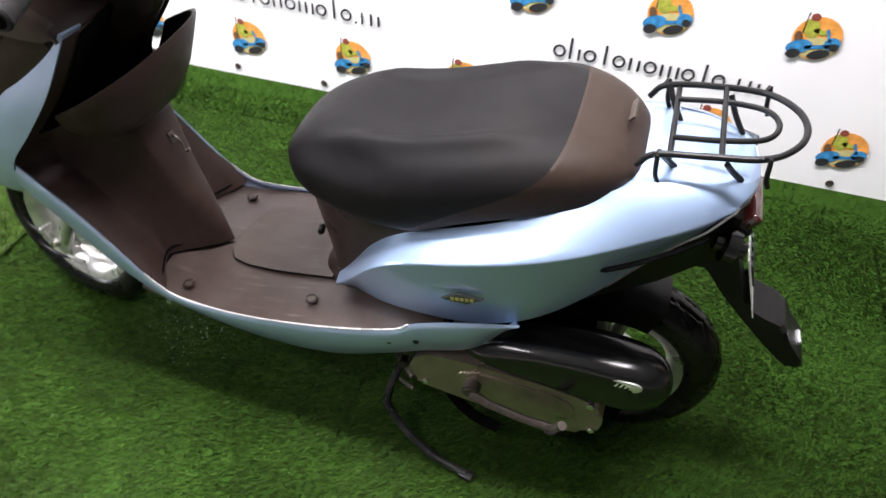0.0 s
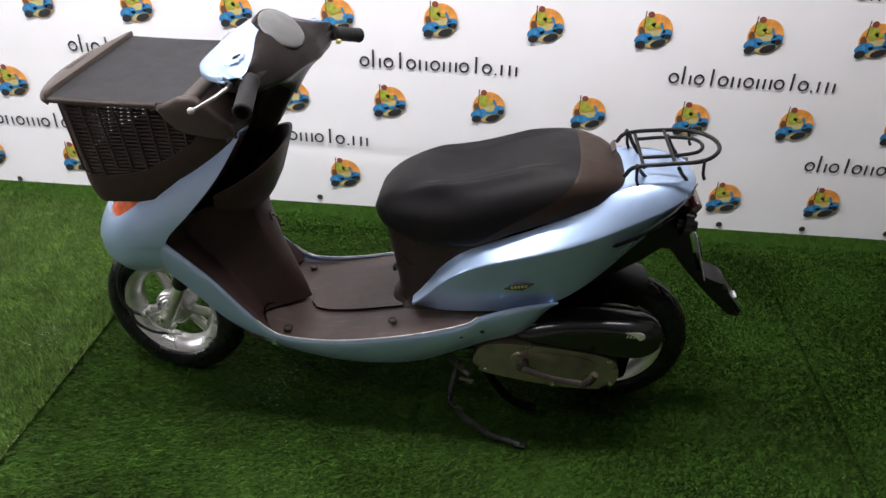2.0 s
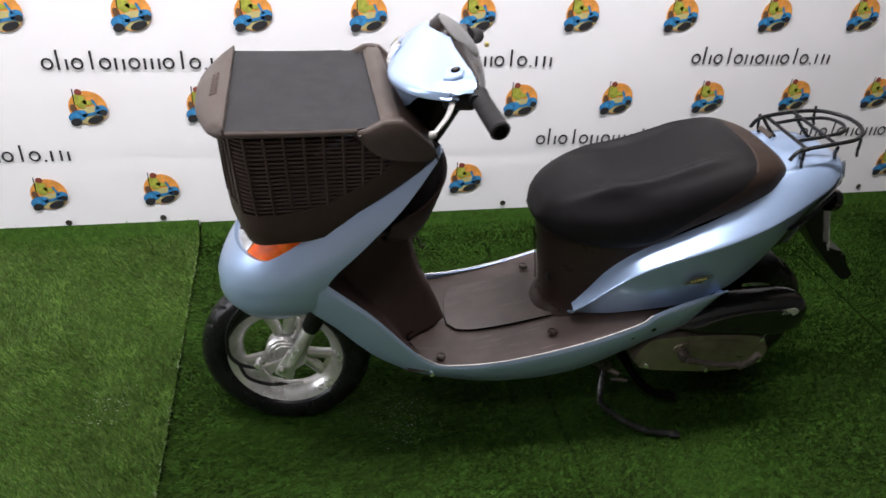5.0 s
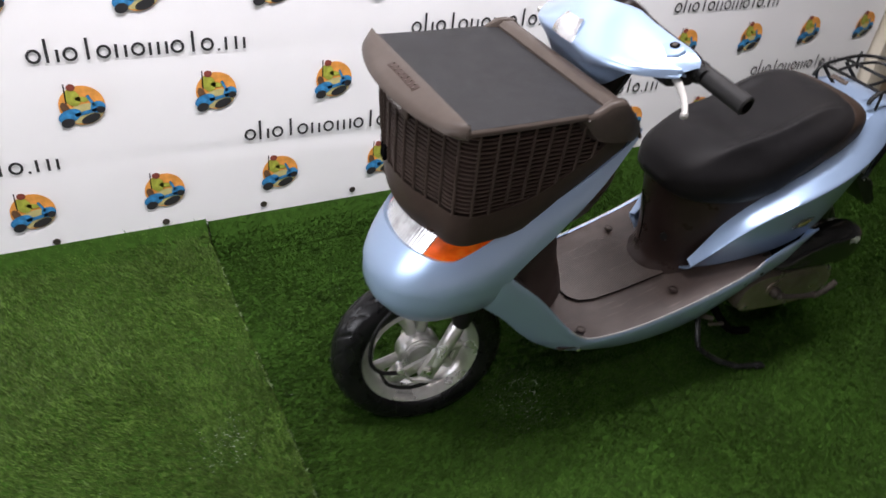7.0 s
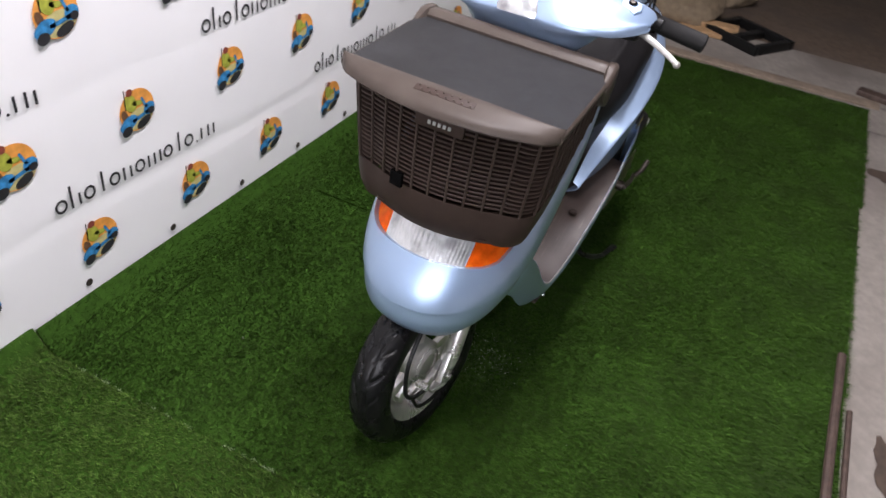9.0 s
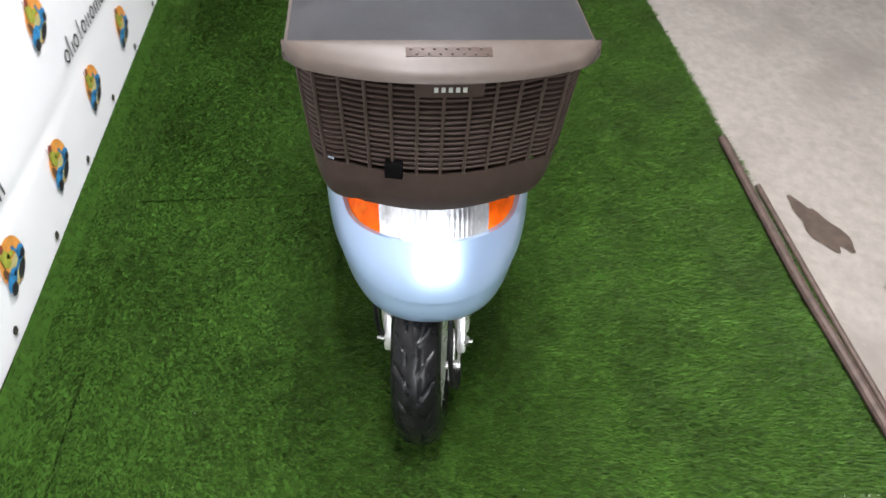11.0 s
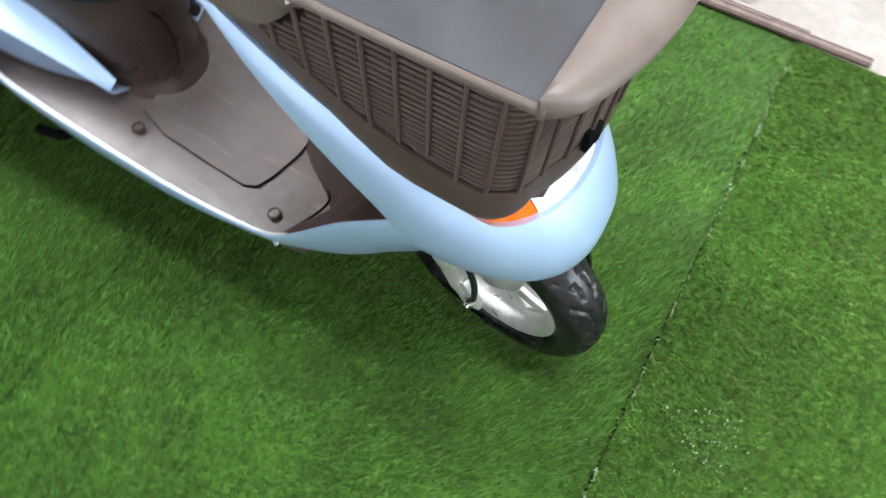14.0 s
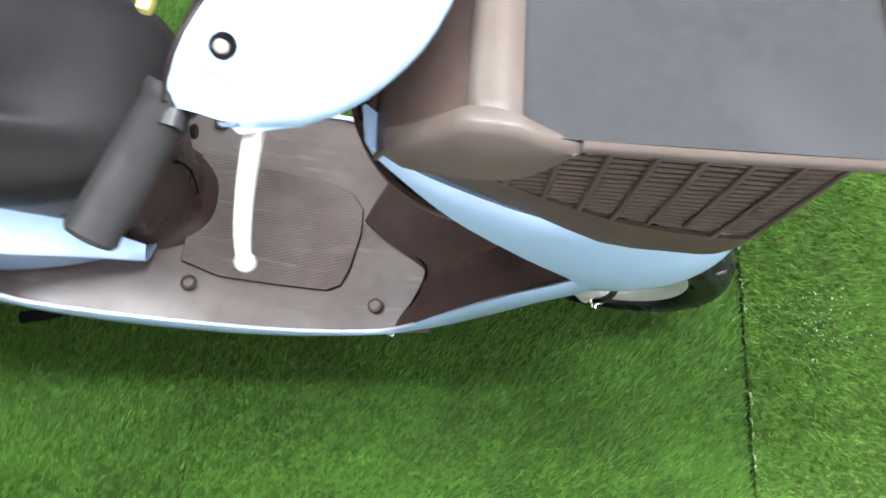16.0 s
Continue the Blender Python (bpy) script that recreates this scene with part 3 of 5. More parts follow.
def fork_leg(s):
    bm = bmesh.new()
    top, low = Vector((0.585, s * 0.070, 0.505)), Vector((0.462, s * 0.073, 0.232))
    pts = [top, top.lerp(low, 0.45)]
    tube(bm, pts, 0.0125, 16)
    leg = part("fork_leg", bm, STEEL, scooter, "chromed fork tube", m=FORK)
    bm = bmesh.new()
    tube(bm, [top.lerp(low, 0.30), top.lerp(low, 0.36), top.lerp(low, 0.66), top.lerp(low, 0.70)], [0.014, 0.021, 0.022, 0.0155], 16)
    part("boot", bm, BLACK, leg, "black rubber dust boot", m=FORK)
    bm = bmesh.new()
    tube(bm, [top.lerp(low, 0.68), top.lerp(low, 0.72), low, low + (low - top) * 0.08], [0.0165, 0.0175, 0.0165, 0.013], 16)
    box(bm, (0.040, 0.018, 0.078), Matrix.Translation((0.447, s * 0.073, 0.212)) @ Matrix.Rotation(radians(28), 4, "Y"), 0.006)
    part("slider", bm, RIM, leg, m=FORK)
    bm = bmesh.new()
    turned = Matrix.Translation((0.432, s * 0.083, 0.204)) @ Matrix.Rotation(radians(90), 4, "X")
    disc(bm, 0.011, 0.012, turned, 6, 0.0015)
    disc(bm, 0.006, 0.026, turned, 12)
    part("axle_nut", bm, STEEL, leg, "bare steel nut", m=FORK)
    return leg


fork_leg(-1)
fork_leg(1)

bm = bmesh.new()
box(bm, (0.026, 0.012, 0.105), Matrix.Translation((0.405, -0.056, 0.190)) @ Matrix.Rotation(radians(62), 4, "Y"), 0.005)
disc(bm, 0.009, 0.03, Matrix.Translation((0.372, -0.060, 0.203)) @ Matrix.Rotation(radians(90), 4, "X"), 12, 0.002)
disc(bm, 0.008, 0.024, Matrix.Translation((0.448, -0.060, 0.168)) @ Matrix.Rotation(radians(90), 4, "X"), 12, 0.002)
tube(bm, [(0.372, -0.066, 0.203), (0.40, -0.068, 0.165), (0.445, -0.068, 0.150), (0.478, -0.066, 0.153)], 0.0035, 8)
brake_arm = part("brake_arm", bm, RIM, scooter, "dull alloy brake arm", m=FORK)
bm = bmesh.new()
tube(bm, spline([(0.50, -0.055, 0.45), (0.40, -0.060, 0.42), (0.318, -0.062, 0.33), (0.302, -0.064, 0.245), (0.325, -0.066, 0.205), (0.372, -0.066, 0.192)], 6), 0.0048, 8)
tube(bm, spline([(0.325, -0.066, 0.205), (0.345, -0.070, 0.165), (0.395, -0.070, 0.146), (0.440, -0.068, 0.150)], 6), 0.0042, 8)
part("brake_cable", bm, BLACK, brake_arm, "black sheathed cable", m=FORK)
bm = bmesh.new()
tube(bm, spline([(0.50, 0.075, 0.46), (0.470, 0.083, 0.42), (0.425, 0.088, 0.33), (0.420, 0.088, 0.255), (0.432, 0.085, 0.212)], 6), 0.0055, 8)
part("speedometer_cable", bm, BLACK, scooter, "black sheathed cable", m=FORK)

# Nose and leg shield
NOSE = [(0.385, 0.318), (0.40, 0.294), (0.43, 0.283), (0.47, 0.290), (0.51, 0.306), (0.545, 0.326), (0.60, 0.362), (0.65, 0.40), (0.70, 0.49), (0.76, 0.60), (0.825, 0.715)]
NOSE_W = [(0.385, 0.105), (0.40, 0.128), (0.43, 0.150), (0.47, 0.164), (0.52, 0.172), (0.60, 0.178), (0.70, 0.181), (0.825, 0.176)]
NOSE_R = [(0.385, 0.42), (0.43, 0.485), (0.47, 0.507), (0.52, 0.522), (0.61, 0.598), (0.71, 0.680), (0.825, 0.752)]


def nose_point(z, u, inset=0.0):
    """u from -1 at the left rear edge, round the front, to 1."""
    xf, w, xr = (sum(key(k, max(0.385, min(0.825, z + d))) for d in (-0.016, -0.008, 0.0, 0.008, 0.016)) / 5 for k in (NOSE, NOSE_W, NOSE_R))
    xf, w = xf + inset, w - inset
    a = u * math.pi / 2
    c, s = math.cos(a), math.sin(a)
    p = 2 / 2.3
    return Vector((xr - (xr - xf) * abs(c) ** p, w * math.copysign(abs(s) ** p, s), z))


def seam_z(u):
    """The joint of the two cowl panels climbs from the front to the sides."""
    return 0.460 + 0.048 * abs(u) ** 1.6


def cowl_band(low, high, rows, inset, thick):
    """A band of the nose between two heights that may change along it."""
    bm = bmesh.new()
    loft(bm, [[nose_point(low(u) + (high(u) - low(u)) * i / rows, u, inset) for u in (-1 + 2 * j / 96 for j in range(97))] for i in range(rows + 1)], False)
    return thicken(bm, thick)


lower_nose = part("front_cowl", cowl_band(lambda u: 0.385, lambda u: seam_z(u) - 0.0014, 12, 0.0, 0.004), PAINT, scooter, "light blue painted front cowl")
part("cowl_joint", cowl_band(lambda u: seam_z(u) - 0.007, lambda u: seam_z(u) + 0.007, 2, 0.0042, 0.001), UNDER, lower_nose, "thin dark joint between the cowl panels")
COWL_TOP = [(0.0, 0.552), (0.27, 0.553), (0.42, 0.553), (0.54, 0.558), (0.62, 0.584), (0.69, 0.627), (0.74, 0.660), (0.80, 0.705), (0.86, 0.750), (1.0, 0.823)]


def cowl_lip():
    """Upper edge of the shield turned in towards the basket."""
    row = []
    for j in range(97):
        u = -1 + 2 * j / 96
        p = nose_point(key(COWL_TOP, abs(u)), u)
        side = max(0.0, min(1.0, (abs(u) - 0.70) / 0.10))
        row.append(Vector((p.x + 0.006, p.y * (0.97 - 0.17 * side), p.z - 0.002)))
    return row


bm = bmesh.new()
loft(bm, [[nose_point(seam_z(u) + 0.0014 + (key(COWL_TOP, abs(u)) - seam_z(u) - 0.0014) * i / 24, u) for u in (-1 + 2 * j / 96 for j in range(97))] for i in range(25)] + [cowl_lip()], False)
part("leg_shield", thicken(bm, 0.004), PAINT, lower_nose, "light blue painted leg shield and lamp surround", 50)


def lamp_shell(u0, u1, inset, thick, rib=0.0):
    bm = bmesh.new()
    rows = []
    for i in range(11):
        row = []
        n = 132 if rib else 20
        for j in range(n + 1):
            u = u0 + (u1 - u0) * j / n
            low = key(COWL_TOP, abs(u)) - 0.004
            row.append(nose_point(low + (max(0.634, low + 0.02) - low) * i / 10, u, inset + rib * abs(math.sin(math.pi * 22 * j / n))))
        rows.append(row)
    loft(bm, rows, False)
    return thicken(bm, thick)


# Headlamp and indicators set into the cowl under the basket
headlamp = part("headlamp", lamp_shell(-0.305, 0.305, 0.004, 0.003, 0.0005), LENS, scooter, "clear ribbed headlamp lens")
for s in (-1, 1):
    part("indicator", lamp_shell(s * 0.31, s * 0.745, 0.006, 0.003), AMBER, scooter, "amber indicator lens")

# Side skirts
SKIRT_TOP = [(0.515, 0.0, 0.520), (0.61, 0, 0.432), (0.694, 0, 0.334), (0.745, 0, 0.284), (0.80, 0, 0.264), (0.93, 0, 0.272), (1.10, 0, 0.311), (1.24, 0, 0.362), (1.28, 0, 0.392), (1.37, 0, 0.427), (1.458, 0, 0.440)]
SKIRT_LOW = [(0.440, 0.0, 0.455), (0.528, 0, 0.388), (0.594, 0, 0.318), (0.655, 0, 0.266), (0.755, 0, 0.217), (0.93, 0, 0.191), (1.10, 0, 0.208), (1.235, 0, 0.268), (1.29, 0, 0.297), (1.385, 0, 0.340), (1.452, 0, 0.425)]
SKIRT_W = [(0.44, 0.150), (0.52, 0.172), (0.67, 0.177), (0.78, 0.184), (0.92, 0.193), (1.10, 0.200), (1.25, 0.204), (1.36, 0.202), (1.46, 0.188)]


def side_skirt(s):
    top, low = spline(SKIRT_TOP, 8), spline(SKIRT_LOW, 8)
    bm = bmesh.new()
    rows = []
    for a, b in zip(top, low):
        row = []
        for u in (0, 0.04, 0.12, 0.3, 0.5, 0.7, 0.86, 1.0):
            x, z = a.x + (b.x - a.x) * u, a.z + (b.z - a.z) * u
            w = key(SKIRT_W, x) - 0.024 * u**2.2 - 0.004 * max(0.0, 1 - u / 0.08)
            row.append(Vector((x, s * w, z)))
        rows.append(row)
    loft(bm, rows, False)
    ob = part("side_skirt", thicken(bm, 0.004), PAINT, scooter, "light blue painted side skirt")
    # Pale tube for the worn rim; the highlight along it is in its colour
    bm = bmesh.new()
    tube(bm, [Vector((p.x, s * (key(SKIRT_W, p.x) - 0.004), p.z + 0.001)) for p in top[20:64]], 0.0019, 8)
    part("edge_strip", bm, TRIM, ob, "thin worn silver edging, pale with the highlight painted in")
    for x, z in ((0.758, 0.236), (1.235, 0.325), (1.285, 0.345)):
        bm = bmesh.new()
        disc(bm, 0.006, 0.006, Matrix.Translation((x, s * (key(SKIRT_W, x) - 0.006), z)) @ Matrix.Rotation(radians(90), 4, "X"), 12, 0.0015)
        part("screw", bm, STEEL if x < 1 else BLACK, ob)
    return ob


side_skirt(-1)
side_skirt(1)

# Inner leg shield with its centre column
EDGE_X = [(0.262, 0.752), (0.284, 0.738), (0.334, 0.692), (0.432, 0.606), (0.520, 0.517), (0.61, 0.590), (0.71, 0.672), (0.812, 0.742)]
COLUMN_X = [(0.262, 0.815), (0.30, 0.803), (0.36, 0.779), (0.43, 0.748), (0.53, 0.720), (0.59, 0.709), (0.65, 0.692), (0.72, 0.700), (0.812, 0.752)]
VALLEY_X = [(0.262, 0.708), (0.334, 0.668), (0.432, 0.600), (0.520, 0.545), (0.61, 0.618), (0.71, 0.690), (0.812, 0.752)]
CORE = [(0.262, 0.05), (0.30, 0.09), (0.36, 0.16), (0.43, 0.24), (0.53, 0.32), (0.812, 0.40)]
VALLEY_A = [(0.262, 0.46), (0.36, 0.50), (0.53, 0.62), (0.70, 0.80), (0.812, 0.85)]


def shield_row(z, n=60):
    xe, xc, xv, core, av = (key(k, z) for k in (EDGE_X, COLUMN_X, VALLEY_X, CORE, VALLEY_A))
    w = (key(NOSE_W, z) if z > 0.52 else key(SKIRT_W, xe)) - 0.004
    row = []
    for j in range(n + 1):
        v = -1 + 2 * j / n
        a = abs(v)
        if a < core:
            x = xc - 0.010 * (a / core) ** 2
        elif a < av:
            t = (a - core) / (av - core)
            x = (xc - 0.010) + (xv - xc + 0.010) * (0.6 * t + 0.4 * t * t * (3 - 2 * t))
        else:
            t = (a - av) / (1 - av)
            x = xv + (xe - xv) * t * t * (3 - 2 * t)
        row.append(Vector((x, w * v, z)))
    return row


bm = bmesh.new()
loft(bm, [shield_row(0.262 + 0.55 * i / 40) for i in range(41)], False)
inner = part("inner_shield", thicken(bm, 0.004), BROWN, scooter, "dark brown plastic inner leg shield")

# Black sheet over the brown shield stands in for the pocket's deep shade
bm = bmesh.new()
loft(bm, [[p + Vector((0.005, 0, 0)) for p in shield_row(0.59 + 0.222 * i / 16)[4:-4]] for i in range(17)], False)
part("pocket_shade", thicken(bm, 0.002), UNDER, inner, "black sheet that darkens the shaded upper shield")

bm = bmesh.new()
tube(bm, spline([(0.726, 0.006, 0.508), (0.738, 0.006, 0.506), (0.745, 0.006, 0.494), (0.747, 0.006, 0.482), (0.753, 0.006, 0.477), (0.758, 0.006, 0.484)], 4), 0.0028, 8)
box(bm, (0.005, 0.016, 0.024), Matrix.Translation((0.727, 0.006, 0.506)) @ pose(0, 0, 0, 0, -14), 0.0015)
part("bag_hook", bm, RUSTY, inner, "small chromed bag hook")

# Storage pocket below the bars
def pocket_row(u, inset):
    """u from 0 at the bottom to 1 at the rim; runs from the left side round the back to the right."""
    row = []
    for k in range(41):
        a = (-1 + 2 * k / 40) * math.pi / 2
        c, q = math.cos(a) ** 0.7, math.sin(a)
        y = (0.120 + 0.048 * u**0.6 - inset) * math.copysign(abs(q) ** 0.85, q)
        x = 0.640 + 0.018 * u + (0.098 + 0.036 * u**0.8 - inset) * c
        z = 0.560 + 0.02 * (1 - c) + u * (0.075 + 0.095 * c)
        row.append(Vector((x, y, z)))
    return row


bm = bmesh.new()
loft(bm, [pocket_row(0.0, 0.03), pocket_row(0.15, 0.006), pocket_row(0.4, 0.0), pocket_row(0.7, 0.0), pocket_row(0.96, 0.0), pocket_row(1.0, 0.002), pocket_row(0.98, 0.007), pocket_row(0.7, 0.007), pocket_row(0.3, 0.010), pocket_row(0.12, 0.03)], False)
pocket = part("pocket", bm, BROWN, scooter, "open brown plastic storage pocket")

# Floor
FLOOR_Z = [(0.70, 0.263), (0.785, 0.255), (0.92, 0.271), (1.06, 0.306), (1.18, 0.340), (1.27, 0.372)]


def floor_point(x, v):
    w = key(SKIRT_W, x) - 0.006
    if x < 0.80:
        w = min(w, 0.178)
    return Vector((x, w * v, key(FLOOR_Z, x) - 0.0065 - 0.004 * max(0, abs(v) - 0.9) * 10 * 0.3))


bm = bmesh.new()
loft(bm, [[floor_point(0.70 + 0.62 * i / 30, -1 + 2 * j / 24) for j in range(25)] for i in range(31)], False)
floor_board = part("floorboard", thicken(bm, 0.006), BROWN_MAT, scooter, "scuffed brown plastic floorboard")
bm = bmesh.new()
hatch = [(0.876, -0.061), (0.838, -0.048), (0.819, -0.022), (0.818, 0.020), (0.829, 0.080), (0.840, 0.110), (0.860, 0.121), (1.020, 0.121), (1.075, 0.105), (1.075, -0.078)]


def hatch_plate(bm, grow, lift, sunk=0.0):
    lift = lift - 0.001
    lo, hi = [], []
    for (x, y), (x2, y2) in zip(hatch, hatch[1:] + hatch[:1]):
        for k in range(6):
            px, py = x + (x2 - x) * k / 6, y + (y2 - y) * k / 6
            px, py = 0.95 + (px - 0.95) * grow, 0.026 + (py - 0.026) * grow
            lo.append(bm.verts.new((px, py, key(FLOOR_Z, px) - 0.002)))
            hi.append(bm.verts.new((px, py, key(FLOOR_Z, px) + lift)))
    n = len(lo)
    for i in range(n):
        bm.faces.new((lo[i], lo[(i + 1) % n], hi[(i + 1) % n], hi[i]))
    ring = [bm.verts.new((0.95 + (v.co.x - 0.95) * 0.5, 0.026 + (v.co.y - 0.026) * 0.5, key(FLOOR_Z, 0.95 + (v.co.x - 0.95) * 0.5) + lift - sunk)) for v in hi]
    for i in range(n):
        bm.faces.new((hi[i], hi[(i + 1) % n], ring[(i + 1) % n], ring[i]))
    bm.faces.new(ring)


hatch_plate(bm, 0.994, 0.0016, 0.006)
part("hatch_joint", bm, UNDER, floor_board, "dark gap round the hatch")
bm = bmesh.new()
hatch_plate(bm, 0.987, 0.0026)
part("battery_hatch", bm, BROWN_RIB, floor_board, "scuffed brown battery hatch")
for x, y in ((0.785, -0.138), (0.785, 0.138), (1.057, -0.137), (1.057, 0.137)):
    bm = bmesh.new()
    m = Matrix.Translation((x, y, key(FLOOR_Z, x) + 0.003)) @ pose(0, 0, 0, 90)
    revolve(bm, [(0.0075, 0.0), (0.0085, -0.0025), (0.011, -0.0025), (0.012, 0.0), (0.011, 0.002), (0.0075, 0.002)], m, 24)
    cup = part("screw_cup", bm, BOXBROWN, floor_board)
    bm = bmesh.new()
    disc(bm, 0.0074, 0.004, Matrix.Translation((x, y, key(FLOOR_Z, x) + 0.0025)), 16, 0.001)
    box(bm, (0.010, 0.0016, 0.0012), Matrix.Translation((x, y, key(FLOOR_Z, x) + 0.0046)) @ pose(0, 0, 0, 0, 0, 30))
    part("screw", bm, RUSTY, cup)
bm = bmesh.new()
for s in (-1, 1):
    tube(bm, spline([(0.80, s * 0.012, 0.263), (0.755, s * 0.040, 0.269), (0.716, s * 0.070, 0.277), (0.712, s * 0.095, 0.276), (0.728, s * 0.135, 0.272), (0.74, s * 0.170, 0.274)], 5), 0.0022, 6)
part("panel_joint", bm, UNDER, floor_board, "dark joint between floor and shield")

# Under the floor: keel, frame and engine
# The shade below the floor is put into the underbody's colour
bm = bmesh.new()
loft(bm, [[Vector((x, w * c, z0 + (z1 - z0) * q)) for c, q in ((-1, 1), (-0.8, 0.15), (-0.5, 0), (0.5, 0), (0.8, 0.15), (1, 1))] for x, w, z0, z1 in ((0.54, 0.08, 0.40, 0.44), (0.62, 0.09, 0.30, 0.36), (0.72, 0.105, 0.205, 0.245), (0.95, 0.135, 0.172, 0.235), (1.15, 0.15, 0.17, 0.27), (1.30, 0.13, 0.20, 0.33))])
part("underbody", bm, UNDER, scooter, "underside panels coloured near-black for the shade there")
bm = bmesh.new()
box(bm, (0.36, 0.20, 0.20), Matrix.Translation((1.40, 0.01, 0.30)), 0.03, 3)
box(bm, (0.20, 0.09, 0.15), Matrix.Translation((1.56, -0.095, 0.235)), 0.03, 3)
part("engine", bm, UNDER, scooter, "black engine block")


def rounded(points, steps=6):
    return [(p.x, p.y) for p in spline([(x, y, 0) for x, y in points], steps, True)]


SIDE = Matrix.Rotation(radians(90), 4, "X")
bm = bmesh.new()
case = rounded([(1.266, 0.222), (1.284, 0.272), (1.33, 0.290), (1.45, 0.288), (1.57, 0.276), (1.618, 0.248), (1.626, 0.205), (1.60, 0.170), (1.50, 0.164), (1.38, 0.178), (1.29, 0.196)])
prism(bm, case, Matrix.Translation((0, -0.148, 0.010)) @ SIDE, 0.075, 0.018, 5)
crank = part("crankcase_cover", bm, ENGINE, scooter, "grey cast alloy crankcase cover", 50)
bm = bmesh.new()
prism(bm, rounded([(1.375, 0.268), (1.45, 0.272), (1.545, 0.262), (1.575, 0.235), (1.56, 0.205), (1.47, 0.210), (1.385, 0.225), (1.36, 0.245)]), Matrix.Translation((0, -0.184, 0.010)) @ SIDE, 0.010, 0.004)
part("cover_rib", bm, ENGINE, crank, sharp=50)
bm = bmesh.new()
prism(bm, rounded([(1.33, 0.285), (1.345, 0.330), (1.385, 0.345), (1.42, 0.320), (1.43, 0.285)]), Matrix.Translation((0, -0.12, 0)) @ SIDE, 0.05, 0.008)
part("cooling_duct", bm, ENGINE, crank, sharp=50)
for x, z in ((1.30, 0.205), (1.47, 0.172), (1.612, 0.190), (1.60, 0.262)):
    bm = bmesh.new()
    disc(bm, 0.007, 0.012, Matrix.Translation((x, -0.184, z + 0.010)) @ SIDE, 6, 0.001)
    part("bolt", bm, STEEL, crank)
bm = bmesh.new()
disc(bm, 0.016, 0.03, Matrix.Translation((1.390, -0.195, 0.240)) @ SIDE, 16, 0.003)
tube(bm, [(1.390, -0.210, 0.240), (1.43, -0.214, 0.229), (1.49, -0.216, 0.216), (1.540, -0.214, 0.208)], [0.010, 0.008, 0.0075, 0.009], 10, flat=0.7)
tube(bm, [(1.538, -0.216, 0.202), (1.548, -0.232, 0.232), (1.560, -0.240, 0.266)], [0.008, 0.0085, 0.0085], 10)
kick = part("kick_lever", bm, RUSTY, scooter, "worn dark steel kick starter", m=Matrix.Translation((0, 0, 0.008)))
for k in range(4):
    bm = bmesh.new()
    revolve(bm, [(0.0085, -0.001), (0.0105, 0), (0.0085, 0.001)], Matrix.Translation((1.548 + 0.003 * k, -0.231 - 0.002 * k, 0.232 + 0.008 * k)) @ pose(0, 0, 0, 70), 12)
    part("pedal_ring", bm, BLACK, kick)
bm = bmesh.new()
pillow(bm, rounded([(1.355, 0.318), (1.40, 0.356), (1.48, 0.380), (1.60, 0.388), (1.69, 0.378), (1.722, 0.340), (1.715, 0.295), (1.66, 0.272), (1.55, 0.284), (1.42, 0.300)]), Matrix.Translation((0, -0.142, 0)) @ SIDE, 0.096, 0.42)
air = part("air_cleaner", bm, GLOSS, scooter, "gloss black air cleaner box", 50)
bm = bmesh.new()
prism(bm, rounded([(1.612, 0.356), (1.625, 0.367), (1.66, 0.368), (1.672, 0.357), (1.66, 0.345), (1.625, 0.345)], 4), Matrix.Translation((0, -0.1865, 0)) @ SIDE, 0.006, 0.0015)
for k in range(4):
    box(bm, (0.003, 0.003, 0.010), Matrix.Translation((1.630 + 0.008 * k, -0.1890, 0.357)) @ pose(0, 0, 0, 0, 25))
part("maker_plate", bm, RIM, air, "small grey metal plate")
bm = bmesh.new()
loft(bm, [[REAR + Vector((r * math.cos(a), y, r * math.sin(a))) for r, y in ((0.150, -0.058), (0.206, -0.058), (0.216, -0.03), (0.218, 0.0), (0.216, 0.03), (0.206, 0.058), (0.150, 0.058))] for a in (radians(d) for d in range(70, 160, 10))], False)
part("rear_fender", thicken(bm, 0.004), BLACK, scooter, "black plastic inner fender")
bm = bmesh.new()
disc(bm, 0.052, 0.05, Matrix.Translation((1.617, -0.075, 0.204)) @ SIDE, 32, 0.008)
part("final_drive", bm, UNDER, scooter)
bm = bmesh.new()
tube(bm, [(1.56, 0.11, 0.55), (1.62, 0.12, 0.22)], 0.022, 14)
part("shock_absorber", bm, RUSTY, scooter)

# Stands
bm = bmesh.new()
tube(bm, spline([(1.232, -0.105, 0.165), (1.216, -0.140, 0.118), (1.211, -0.162, 0.086), (1.216, -0.174, 0.072), (1.262, -0.200, 0.042), (1.318, -0.222, 0.020), (1.334, -0.226, 0.015), (1.400, -0.240, 0.010)], 4), 0.0082, 10)
stand = part("side_stand", bm, STAND, scooter, "black steel side stand swung down")
bm = bmesh.new()
box(bm, (0.030, 0.022, 0.012), Matrix.Translation((1.402, -0.240, 0.008)) @ pose(0, 0, 0, 0, 0, -12), 0.004)
part("foot", bm, BLACK, stand)
bm = bmesh.new()
tube(bm, [(1.20, -0.085, 0.15), (1.26, -0.14, 0.145)], 0.008, 10)
tube(bm, [(1.235, -0.15, 0.142), (1.27, -0.17, 0.150)], 0.0045, 8)
disc(bm, 0.012, 0.02, Matrix.Translation((1.232, -0.118, 0.158)) @ SIDE, 12, 0.002)
part("pivot", bm, RUSTY, stand)
bm = bmesh.new()
